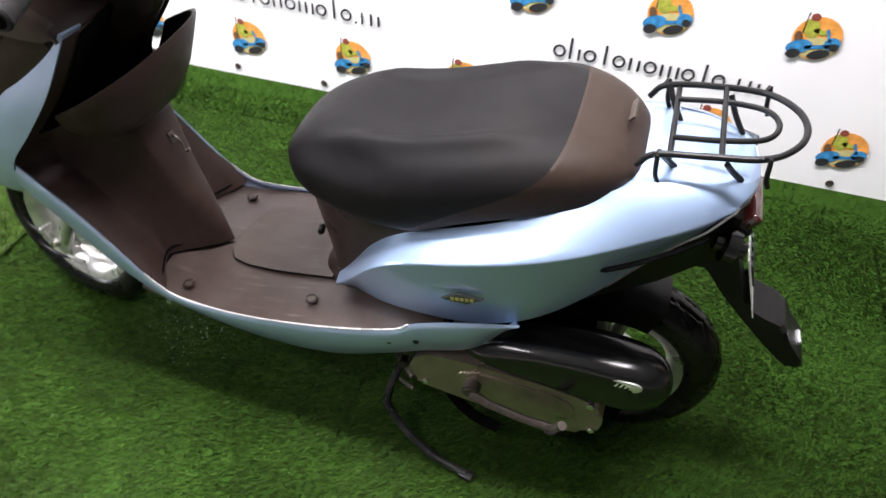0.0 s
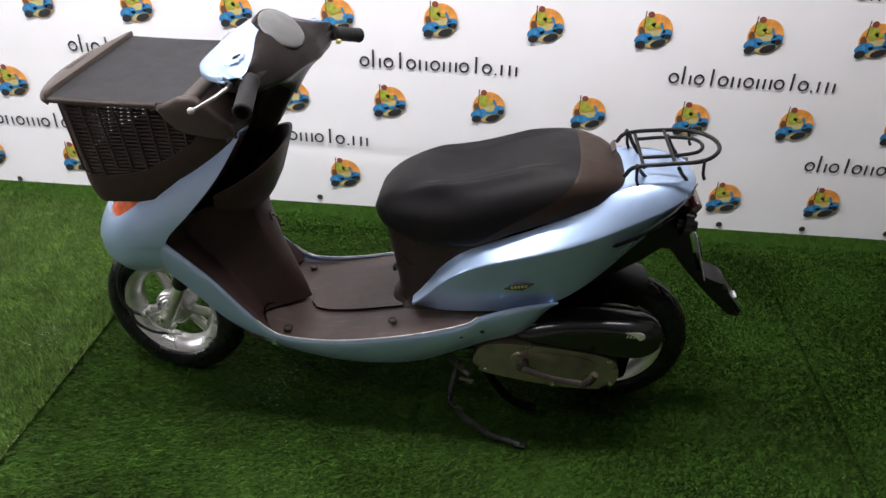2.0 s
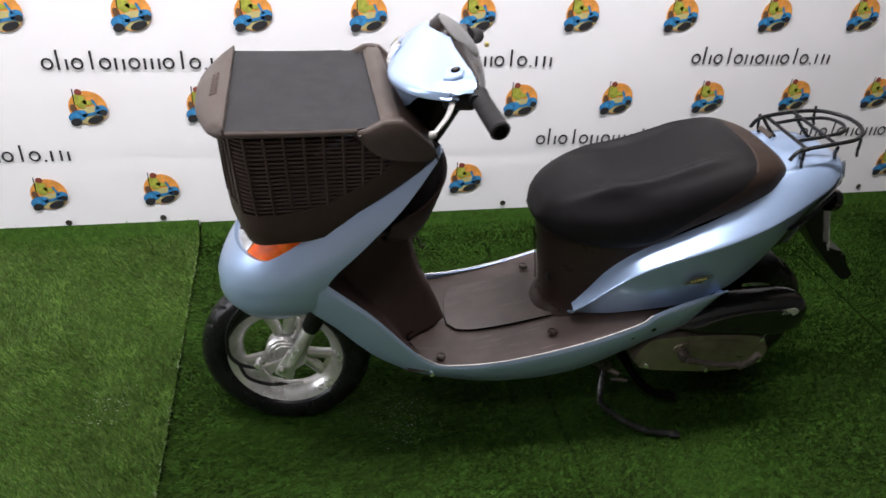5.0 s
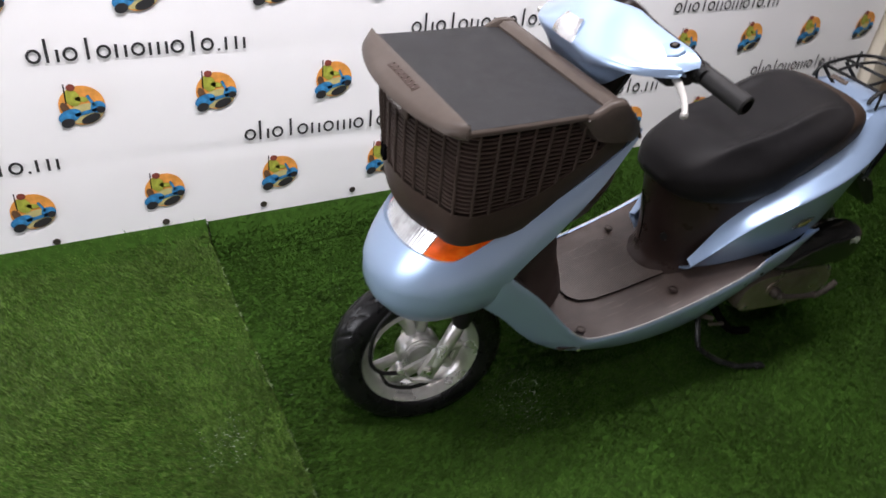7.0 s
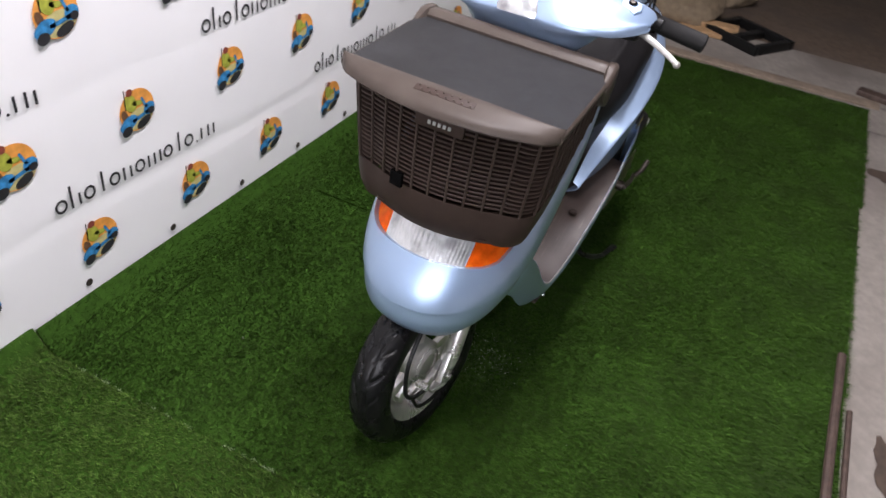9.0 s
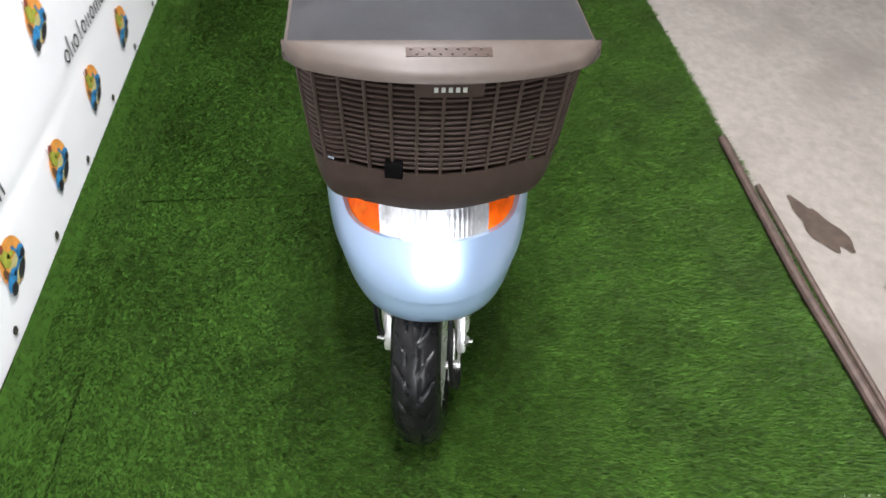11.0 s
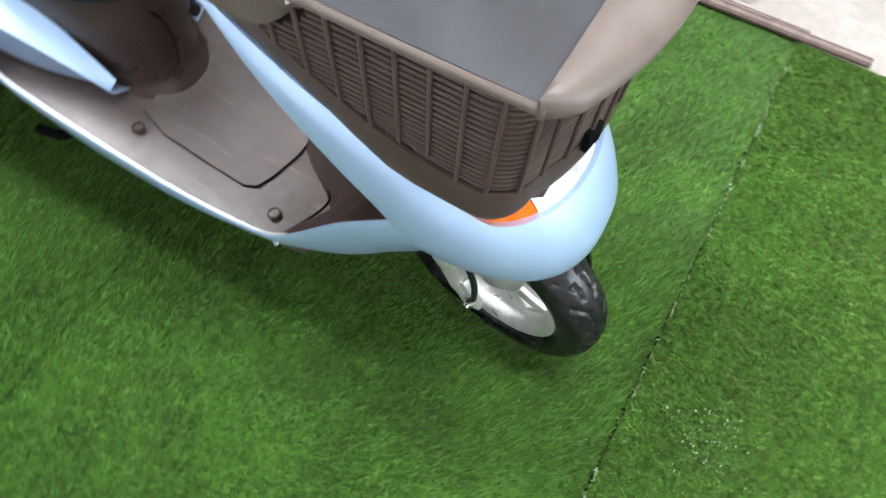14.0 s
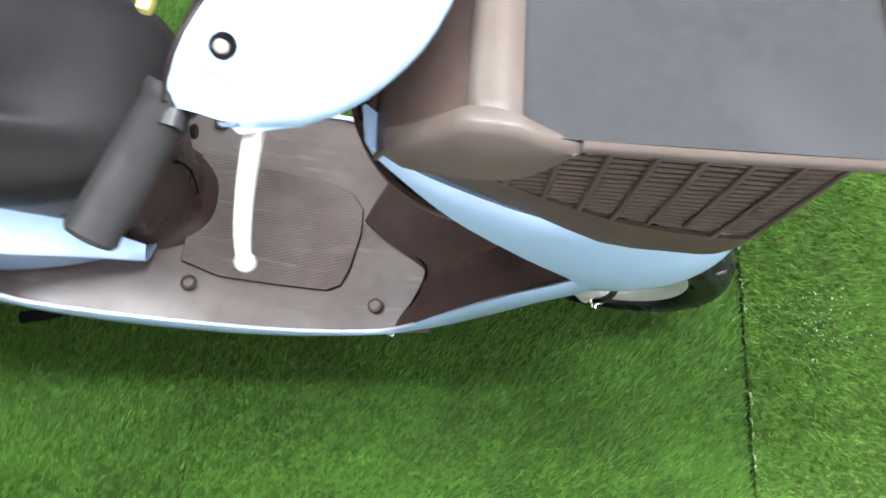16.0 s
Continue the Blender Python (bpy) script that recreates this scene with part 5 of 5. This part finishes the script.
for s in (-1, 1):
    bm = bmesh.new()
    loops = []
    for x, zt, zb, w in ((0.576, 0.883, 0.878, 0.2050), (0.590, 0.887, 0.864, 0.2070), (0.604, 0.890, 0.846, 0.208), (0.618, 0.897, 0.834, 0.209), (0.632, 0.9045, 0.826, 0.209), (0.650, 0.9055, 0.821, 0.208), (0.668, 0.9035, 0.818, 0.206), (0.680, 0.892, 0.815, 0.204), (0.70, 0.872, 0.812, 0.200), (0.718, 0.853, 0.809, 0.195), (0.732, 0.838, 0.812, 0.188)):
        inner = key([(0.578, 0.010), (0.604, 0.0125), (0.626, 0.017), (0.650, 0.020), (0.732, 0.018)], x)
        loops.append([Vector((x, s * (w - 0.030), zb - 0.004)), Vector((x, s * (w - 0.012), zb)), Vector((x, s * (w - 0.004), zb + 0.003)), Vector((x, s * w, (zb + zt) / 2)), Vector((x, s * (w - 0.001), zt - 0.008)), Vector((x, s * (w - 0.004), zt - 0.002)), Vector((x, s * (w - min(0.009, inner * 0.7)), zt)), Vector((x, s * (w - inner), zt - 0.001)), Vector((x, s * (w - inner - 0.003), zt - 0.006))])
    loft(bm, loops)
    part("rail_wing", bm, FRAME, rail, sharp=42)
    bm = bmesh.new()
    loft(bm, [[Vector((x, s * y, z - 0.0015 * math.sin(math.pi * (x - 0.345) / 0.24))) for y, z in ((0.2000, 0.876), (0.2000, 0.8885), (0.2015, 0.8895), (0.2045, 0.8875), (0.2060, 0.8845), (0.2057, 0.8795), (0.203, 0.877))] for x in (0.345, 0.40, 0.45, 0.50, 0.55, 0.585)])
    part("rim_bar", bm, FRAME, basket)
bm = bmesh.new()
loft(bm, [[Vector((x, y, z)) for y in (-0.186, -0.1, 0, 0.1, 0.186)] for x, z in ((0.668, 0.890), (0.70, 0.866), (0.73, 0.834), (0.742, 0.812))], False)
part("basket_back_cover", thicken(bm, 0.004), BASKET, basket)

# Handlebar with its covers
def bar_section(y, kind):
    a = abs(y)
    top_x = key([(0, 0.780), (0.08, 0.789), (0.15, 0.813), (0.20, 0.829), (0.228, 0.832)], a)
    top_z = key([(0, 1.022), (0.05, 1.016), (0.10, 1.001), (0.15, 0.986), (0.195, 0.975), (0.220, 0.964), (0.228, 0.955)], a)
    fx = key([(0, 0.674), (0.08, 0.672), (0.125, 0.680), (0.18, 0.710), (0.212, 0.745), (0.228, 0.785)], a)
    fz = key([(0, 0.945), (0.12, 0.940), (0.18, 0.940), (0.228, 0.944)], a)
    lx = key([(0, 0.700), (0.08, 0.700), (0.14, 0.722), (0.17, 0.750), (0.228, 0.800)], a)
    lz = key([(0, 0.878), (0.10, 0.882), (0.15, 0.918), (0.165, 0.936), (0.228, 0.940)], a)
    rx = key([(0, 0.862), (0.08, 0.860), (0.14, 0.850), (0.20, 0.842), (0.228, 0.835)], a)
    rz = key([(0, 0.930), (0.10, 0.928), (0.18, 0.930), (0.228, 0.940)], a)
    bx = key([(0, 0.832), (0.10, 0.835), (0.16, 0.832), (0.228, 0.825)], a)
    bz = key([(0, 0.856), (0.09, 0.905), (0.14, 0.930), (0.228, 0.932)], a)
    if kind == "front":
        bulge = 0.016 * (1 - (a / 0.25) ** 2)
        return [Vector((lx, y, lz)), Vector((lx + (fx - lx) * 0.6, y, lz + (fz - lz) * 0.55)), Vector((fx - 0.002, y, fz - 0.006)), Vector((fx, y, fz + 0.010)), Vector((fx + (top_x - fx) * 0.25, y, fz + (top_z - fz) * 0.40 + bulge * 0.8)), Vector((fx + (top_x - fx) * 0.55, y, fz + (top_z - fz) * 0.75 + bulge * 0.7)), Vector((fx + (top_x - fx) * 0.82, y, fz + (top_z - fz) * 0.95 + bulge * 0.3)), Vector((top_x, y, top_z))]
    return [Vector((top_x, y, top_z - 0.001)), Vector((top_x + (rx - top_x) * 0.35, y, top_z + (rz - top_z) * 0.28 + 0.011)), Vector((top_x + (rx - top_x) * 0.75, y, top_z + (rz - top_z) * 0.68 + 0.011)), Vector((rx, y, rz)), Vector((rx - 0.006, y, rz - 0.014)), Vector((bx, y, bz))]


BAR_Y = [-0.228, -0.224, -0.215, -0.20, -0.185, -0.17, -0.155, -0.14, -0.12, -0.10, -0.08, -0.06, -0.04, -0.02]
BAR_Y = BAR_Y + [0.0] + [-y for y in BAR_Y[::-1]]


def bar_shell(kind):
    bm = bmesh.new()
    sections = []
    for y in BAR_Y:
        sec = bar_section(y, kind)
        sections.append(spline(sec, 4))
    loft(bm, sections, False)
    return thicken(bm, 0.004)


BARS = Matrix.Translation((-0.003, 0, -0.008)) @ STEER
bars = part("handlebar_cover", bar_shell("front"), PAINT, scooter, "light blue painted handlebar cover", 50, BARS)
part("rear_cover", bar_shell("rear"), DASH, bars, "dark brown plastic dash cover", 50, BARS)
for s, hx, hy, hz in ((-1, 0.794, 0.184, 0.9825), (1, 0.799, 0.190, 0.979)):
    m = Matrix.Translation((hx, s * hy, hz)) @ pose(0, 0, 0, s * -14, -18)
    bm = bmesh.new()
    prism(bm, [(-0.026, -0.016), (-0.006, -0.024), (0.010, -0.020), (0.015, -0.002), (0.010, 0.018), (-0.016, 0.019)], m @ Matrix.Translation((0, 0, -0.0078)), 0.014, 0.005)
    part("mount_pad", bm, PAINT, bars, "raised flat pad of the mirror mount", 25, BARS)
    bm = bmesh.new()
    revolve(bm, [(0.0085, -0.0005), (0.0094, 0.0004), (0.0106, -0.001), (0.0106, -0.006), (0.0085, -0.006)], m @ pose(0, 0, 0, 90), 24)
    mount = part("mirror_mount", bm, PAINT, bars, "raised rim of the mirror mount", m=BARS)
    bm = bmesh.new()
    disc(bm, 0.0088, 0.006, m @ Matrix.Translation((0, 0, -0.0022)), 20)
    part("mirror_hole", bm, UNDER, mount, "empty dark mirror hole", m=BARS)
    bm = bmesh.new()
    disc(bm, 0.0048, 0.003, m @ Matrix.Translation((0.001, 0.001, 0.0008)), 12, 0.0008)
    part("hole_plug", bm, RUSTY, mount, "dull grey plug in the hole", m=BARS)
# Oval gauge glass on a dark ring, facing up and back
GAUGE_AT, GAUGE_OUT, GAUGE_DOWN = Vector((0.804, 0, 0.996)), Vector((0.64, 0, 0.77)), Vector((0.77, 0, -0.64))


def gauge_ring(grow, out, n=40):
    return [GAUGE_AT + GAUGE_OUT * out + GAUGE_DOWN * (0.055 * grow * math.cos(a)) + Vector((0, 0.072 * grow * math.sin(a), 0)) for a in (2 * math.pi * q / n for q in range(n))]


bm = bmesh.new()
loft(bm, [gauge_ring(g, o) for g, o in ((0.2, -0.01), (0.6, 0.0035), (0.99, 0.0035), (1.02, 0.005), (1.045, 0.003), (1.10, -0.035))])
gauge_rim = part("gauge_rim", bm, DASH, bars, "dark glossy rim of the gauge", 50, BARS)
bm = bmesh.new()
loft(bm, [gauge_ring(g, o) for g, o in ((0.985, 0.002), (0.985, 0.0055), (0.94, 0.0075), (0.84, 0.0100), (0.66, 0.0125), (0.4, 0.0145), (0.15, 0.0152), (0.01, 0.0153))])
part("gauge", bm, GAUGE, gauge_rim, "clouded oval gauge glass", 60, BARS)
bm = bmesh.new()
loft(bm, [[Vector((0.671 - 0.007 * q + 0.022 * w * w, 0.046 * v * (1 - 0.35 * w * w), 0.944 + 0.040 * w)) for v, q in ((-1, 0), (-0.8, 0.8), (0, 1), (0.8, 0.8), (1, 0))] for u, w in ((0, 0.0), (0, 0.25), (0, 0.5), (0, 0.75), (0, 1.0))], False)
part("position_lamp", thicken(bm, 0.003), LENS, bars, "small clear position lamp", m=BARS)
bm = bmesh.new()
tube(bm, [(0.83, -0.24, 0.945), (0.832, -0.18, 0.948), (0.832, 0.18, 0.948), (0.83, 0.24, 0.945)], 0.011, 12)
part("handlebar", bm, BLACK, scooter, "black steel handlebar", m=BARS)
bm = bmesh.new()
tube(bm, [HEAD + RAKE * -0.05, HEAD + RAKE * 0.03, HEAD + RAKE * 0.10, HEAD + RAKE * 0.20, HEAD + RAKE * 0.40], [0.060, 0.064, 0.060, 0.046, 0.034], 24)
part("steering_column", bm, DASH, scooter, "black steering column", m=BARS)
for s in (-1, 1):
    bm = bmesh.new()
    a, b = Vector((0.832, s * 0.212, 0.938)), Vector((0.866, s * 0.318, 0.911))
    tube(bm, [a.lerp(b, u) for u in (0, 0.04, 0.08, 0.1, 0.5, 0.93, 0.97, 1.0)], [0.019, 0.0195, 0.019, 0.0175, 0.0178, 0.0180, 0.0188, 0.0165], 20)
    grip = part("grip", bm, GRIP, scooter, "dark grey rubber grip", m=STEER)
    bm = bmesh.new()
    e = b + (b - a).normalized() * 0.001
    tube(bm, [b, e], 0.012, 16)
    part("grip_end", bm, UNDER, grip, m=STEER)
    bm = bmesh.new()
    box(bm, (0.060, 0.056, 0.042), Matrix.Translation((0.801, s * 0.185, 0.928)), 0.012, 3)
    house = part("lever_housing", bm, BLACK, scooter, "black lever housing", m=STEER)
    bm = bmesh.new()
    disc(bm, 0.014, 0.030, Matrix.Translation((0.772, s * 0.178, 0.934)) @ pose(0, 0, 0, 15), 16, 0.003)
    box(bm, (0.030, 0.035, 0.020), Matrix.Translation((0.785, s * 0.190, 0.934)), 0.006)
    part("lever_pivot", bm, RIM, house, m=STEER)
    bm = bmesh.new()
    pts = spline([(0.770, 0.178, 0.934), (0.777, 0.210, 0.926), (0.776, 0.250, 0.914), (0.771, 0.285, 0.904), (0.766, 0.303, 0.899)] if s > 0 else [(0.782, s * 0.178, 0.934), (0.788, s * 0.210, 0.926), (0.779, s * 0.252, 0.914), (0.764, s * 0.287, 0.904), (0.755, s * 0.303, 0.899)], 5)
    n = len(pts)
    tube(bm, pts, [0.0082 - 0.0030 * k / (n - 1) for k in range(n)], 12, flat=0.62)
    bmesh.ops.create_uvsphere(bm, u_segments=14, v_segments=10, radius=0.0072, matrix=Matrix.Translation((0.764 if s > 0 else 0.752, s * 0.307, 0.8975)))
    part("brake_lever", bm, LEVER, house, "pale alloy brake lever", m=STEER)
bm = bmesh.new()
box(bm, (0.010, 0.014, 0.010), Matrix.Translation((0.876, 0.150, 0.935)), 0.003)
part("starter_button", bm, GOLD, bars, "small yellow button", m=STEER)

# ---- what lies round the turf ----
WOOD = material("pale_plank_wood", (0.42, 0.26, 0.13), 0.7, 0.0, 0.2, 25, 0.3, 150, second=(0.30, 0.17, 0.08), second_scale=5, amount=0.4)
DUSTY = material("dusty_brown_wood", (0.20, 0.155, 0.115), 0.8, 0.0, 0.2, 25, 0.3, 150, second=(0.14, 0.105, 0.08), second_scale=5, amount=0.4)
CREAM = material("cream_painted_wood", (0.62, 0.56, 0.46), 0.6, 0.0, 0.08, 20, 0.2, 120, second=(0.50, 0.43, 0.33), second_scale=4, amount=0.4)
CARD = material("brown_cardboard", (0.36, 0.27, 0.18), 0.85, 0.0, 0.1, 20, 0.2, 120)
TARP = material("dark_green_cloth", (0.05, 0.06, 0.05), 0.8, 0.0, 0.25, 20, 0.3, 150)
SACK = material("pale_sackcloth", (0.19, 0.145, 0.095), 0.85, 0.0, 0.2, 30, 0.4, 200)
PIPE = material("rusty_brown_pipe", (0.075, 0.05, 0.04), 0.6, 0.2, 0.3, 40, 0.3, 200)
DUST = material("white_dust", (0.52, 0.55, 0.50), 0.9)
FRAY = material("pale_turf_fibre", (0.20, 0.27, 0.14), 0.8)
clutter_rng = random.Random(4)


def pipe_on_floor(points, radius, label):
    bm = bmesh.new()
    tube(bm, spline(points, 6), radius, 10)
    return tagged(new("edge_pipe", mesh_of(bm, "edge_pipe", PIPE)), label, "pipe", "edging pipes")


pipe_on_floor([(-0.05, -1.869, 0.012), (0.43, -1.861, 0.012), (0.72, -1.855, 0.011), (1.27, -1.867, 0.012)], 0.0125, "rusty brown pipe lying along the turf edge")
pipe_on_floor([(0.10, -1.899, -0.004), (0.55, -1.897, -0.004), (1.06, -1.902, -0.003)], 0.008, "thin rusty brown pipe beside the turf edge")


def stain(x, y, rx, ry, turn, mat=STAIN):
    bm = bmesh.new()
    n = 28
    ring = []
    for k in range(n):
        a = 2 * math.pi * k / n
        r = 1 + 0.18 * math.sin(3 * a + x * 9) + 0.10 * math.sin(7 * a + y * 5) + clutter_rng.uniform(-0.06, 0.06)
        px, py = rx * r * math.cos(a), ry * r * math.sin(a)
        ring.append(bm.verts.new((x + px * math.cos(turn) - py * math.sin(turn), y + px * math.sin(turn) + py * math.cos(turn), -0.0125)))
    bm.faces.new(ring)
    return tagged(new("floor_stain", mesh_of(bm, "floor_stain", mat, fix=False)), "dark damp stain on the concrete", "stain", "floor stains", "structure")


for row in ((0.89, -2.016, 0.115, 0.042, 0.30), (0.35, -1.965, 0.05, 0.016, 0.2, FAINT), (0.27, -1.950, 0.035, 0.016, 0.4, FAINT), (2.63, -2.03, 0.060, 0.11, 0.2), (3.05, -2.15, 0.20, 0.03, 1.5, FAINT), (0.62, -2.12, 0.06, 0.02, 0.5, FAINT), (3.40, -2.05, 0.10, 0.02, 1.4, FAINT)):
    stain(*row)


def dust_patch(x, y, spread, count, label):
    bm = bmesh.new()
    for _ in range(count):
        px, py = x + clutter_rng.gauss(0, spread), y + clutter_rng.gauss(0, spread)
        s = clutter_rng.choice((0.0005, 0.0007, 0.0009, 0.0014))
        m = Matrix.Translation((px, py, clutter_rng.uniform(-0.002, 0.003) + (0.010 if px < 0.115 else 0.0))) @ Euler([clutter_rng.uniform(0, 3) for _ in range(3)]).to_matrix().to_4x4()
        bmesh.ops.create_cube(bm, size=s, matrix=m)
    return tagged(new("dust_flecks", mesh_of(bm, "dust_flecks", DUST)), label, "dust", kind="stuff")


dust_patch(-0.035, -0.855, 0.040, 150, "white dust flecks caught in the grass")
dust_patch(0.70, -0.99, 0.05, 200, "white dust flecks caught in the grass")
dust_patch(0.9, -0.95, 0.9, 60, "scattered white flecks on the grass")

bm = bmesh.new()
for _ in range(62):
    cy, many = clutter_rng.uniform(-1.82, -0.15), clutter_rng.randint(2, 8)
    for _ in range(many):
        foot = Vector((0.1125 + clutter_rng.gauss(0, 0.0016), cy + clutter_rng.gauss(0, 0.007), clutter_rng.uniform(0.002, 0.008)))
        along = Vector((clutter_rng.uniform(-0.5, 1.0), clutter_rng.gauss(0, 0.8), clutter_rng.uniform(0.1, 0.9))).normalized() * clutter_rng.uniform(0.004, 0.010)
        side = along.cross(Vector((0, 0, 1))).normalized() * clutter_rng.uniform(0.0006, 0.0011)
        a, b, c, d = (bm.verts.new(v) for v in (foot - side, foot + side, foot + along, foot + along * 0.5 + Vector((0, 0, 0.0009))))
        for tri in ((a, b, d), (b, c, d), (c, a, d), (b, a, c)):
            bm.faces.new(tri)
tagged(new("seam_frays", mesh_of(bm, "seam_frays", FRAY)), "pale frayed bits along the turf joint", "fray", kind="stuff")

# Post and board at the end of the banner
bm = bmesh.new()
box(bm, (0.12, 0.09, 2.6), Matrix.Translation((3.205, -0.005, 1.28)), 0.004)
tagged(new("post", mesh_of(bm, "post", CREAM)), "cream painted wooden post beside the banner", "post")
bm = bmesh.new()
box(bm, (0.46, 0.03, 1.9), Matrix.Translation((3.49, 0.02, 0.93)) @ pose(0, 0, 0, 4, 0, -14), 0.004)
tagged(new("board", mesh_of(bm, "board", CARD)), "tan board leaning against the wall", "board")
bm = bmesh.new()
tube(bm, spline([(3.44, -0.09, 1.9), (3.445, -0.09, 1.2), (3.45, -0.10, 0.5), (3.46, -0.12, -0.005)], 8), 0.006, 8)
tagged(new("cord", mesh_of(bm, "cord", CREAM)), "pale cord hanging in front of the board", "cord")


def plank(x, y, z, long, wide, turn, tilt=0.0):
    bm = bmesh.new()
    box(bm, (long, wide, 0.025), pose(x, y, z, 0, tilt, turn), 0.003)
    return tagged(new("plank", mesh_of(bm, "plank", WOOD)), "pale bare wooden plank on the floor", "plank", "loose planks")


plank(3.75, -0.55, 0.000, 1.25, 0.11, 100)
plank(3.88, -0.62, 0.026, 1.10, 0.09, 94)


def sack(x, y, size, mat, label, category, name):
    bm = bmesh.new()
    bmesh.ops.create_icosphere(bm, subdivisions=4, radius=1.0)
    for v in bm.verts:
        d = v.co.normalized()
        r = 1 + 0.22 * noise.noise(d * 1.6 + Vector((x, y, 0))) + 0.10 * noise.noise(d * 4.5 + Vector((y, x, 3)))
        v.co = Vector((d.x * size[0] * r, d.y * size[1] * r, max(-0.5, d.z) * size[2] * r))
    m = Matrix.Translation((x, y, size[2] * 0.5 - 0.016))
    return tagged(new(name, mesh_of(bm, name, mat, m=m)), label, category)


sack(4.05, -0.75, (0.24, 0.30, 0.20), SACK, "crumpled pale sack on the concrete floor", "sack", "sack")
sack(4.62, -0.95, (0.20, 0.24, 0.15), SACK, "crumpled brown sack on the concrete floor", "sack", "sack")
sack(4.35, -0.10, (0.35, 0.25, 0.55), TARP, "heap of dark green cloth against the wall", "cloth", "tarpaulin")
bm = bmesh.new()
loops = []
for k in range(9):
    z = 2.0 - 1.45 * k / 8
    loops.append([Vector((3.95 + 0.42 * u + 0.02 * k, 0.24 - 0.05 * math.sin(7 * u + 0.4 * k) - 0.03 * math.sin(15 * u) - 0.02 * k / 8, z)) for u in (j / 30 for j in range(31))])
loft(bm, loops, False)
tagged(new("hanging_cloth", mesh_of(thicken(bm, 0.006), "hanging_cloth", TARP)), "dark green cloth hanging on the wall", "cloth")


def crate(x, y, turn):
    root = tagged(thing("crate", pose(x, y, -0.016, 0, 0, turn)), "low black open plastic crate on the concrete floor", "crate")
    for name, size, at in (("long_side", (0.41, 0.035, 0.05), (0, 0.155, 0.025)), ("long_side", (0.41, 0.035, 0.05), (0, -0.155, 0.025)), ("short_side", (0.04, 0.274, 0.05), (0.185, 0, 0.025)), ("short_side", (0.04, 0.274, 0.05), (-0.185, 0, 0.025)), ("divider", (0.05, 0.274, 0.04), (0.0, 0, 0.02))):
        bm = bmesh.new()
        box(bm, size, Matrix.Translation(at), 0.004)
        part(name, bm, BLACK, root)
    return root


crate(3.92, -1.22, 58)
bm = bmesh.new()
box(bm, (0.085, 1.80, 0.014), Matrix.Translation((3.405, -1.06, -0.009)) @ pose(0, 0, 0, 0, 0, 0.8), 0.003)
tagged(new("batten", mesh_of(bm, "batten", DUSTY)), "dusty pale brown wooden batten along the turf end", "batten")
bm = bmesh.new()
box(bm, (0.16, 0.07, 0.028), Matrix.Translation((3.53, -1.93, -0.002)) @ pose(0, 0, 0, 0, 0, 74), 0.004)
tagged(new("offcut", mesh_of(bm, "offcut", PIPE)), "small dark brown wood offcut on the concrete", "offcut")
bm = bmesh.new()
for k in range(3):
    tube(bm, [Vector((4.03 + (0.15 + 0.012 * k) * math.cos(a), -0.72 + (0.15 + 0.012 * k) * math.sin(a), 0.235 + 0.012 * k + 0.02 * math.sin(2 * a))) for a in (2 * math.pi * j / 32 for j in range(32))], 0.009, 8, True)
tagged(new("cable_coil", mesh_of(bm, "cable_coil", BLACK)), "black cable coil resting on a sack", "cable")
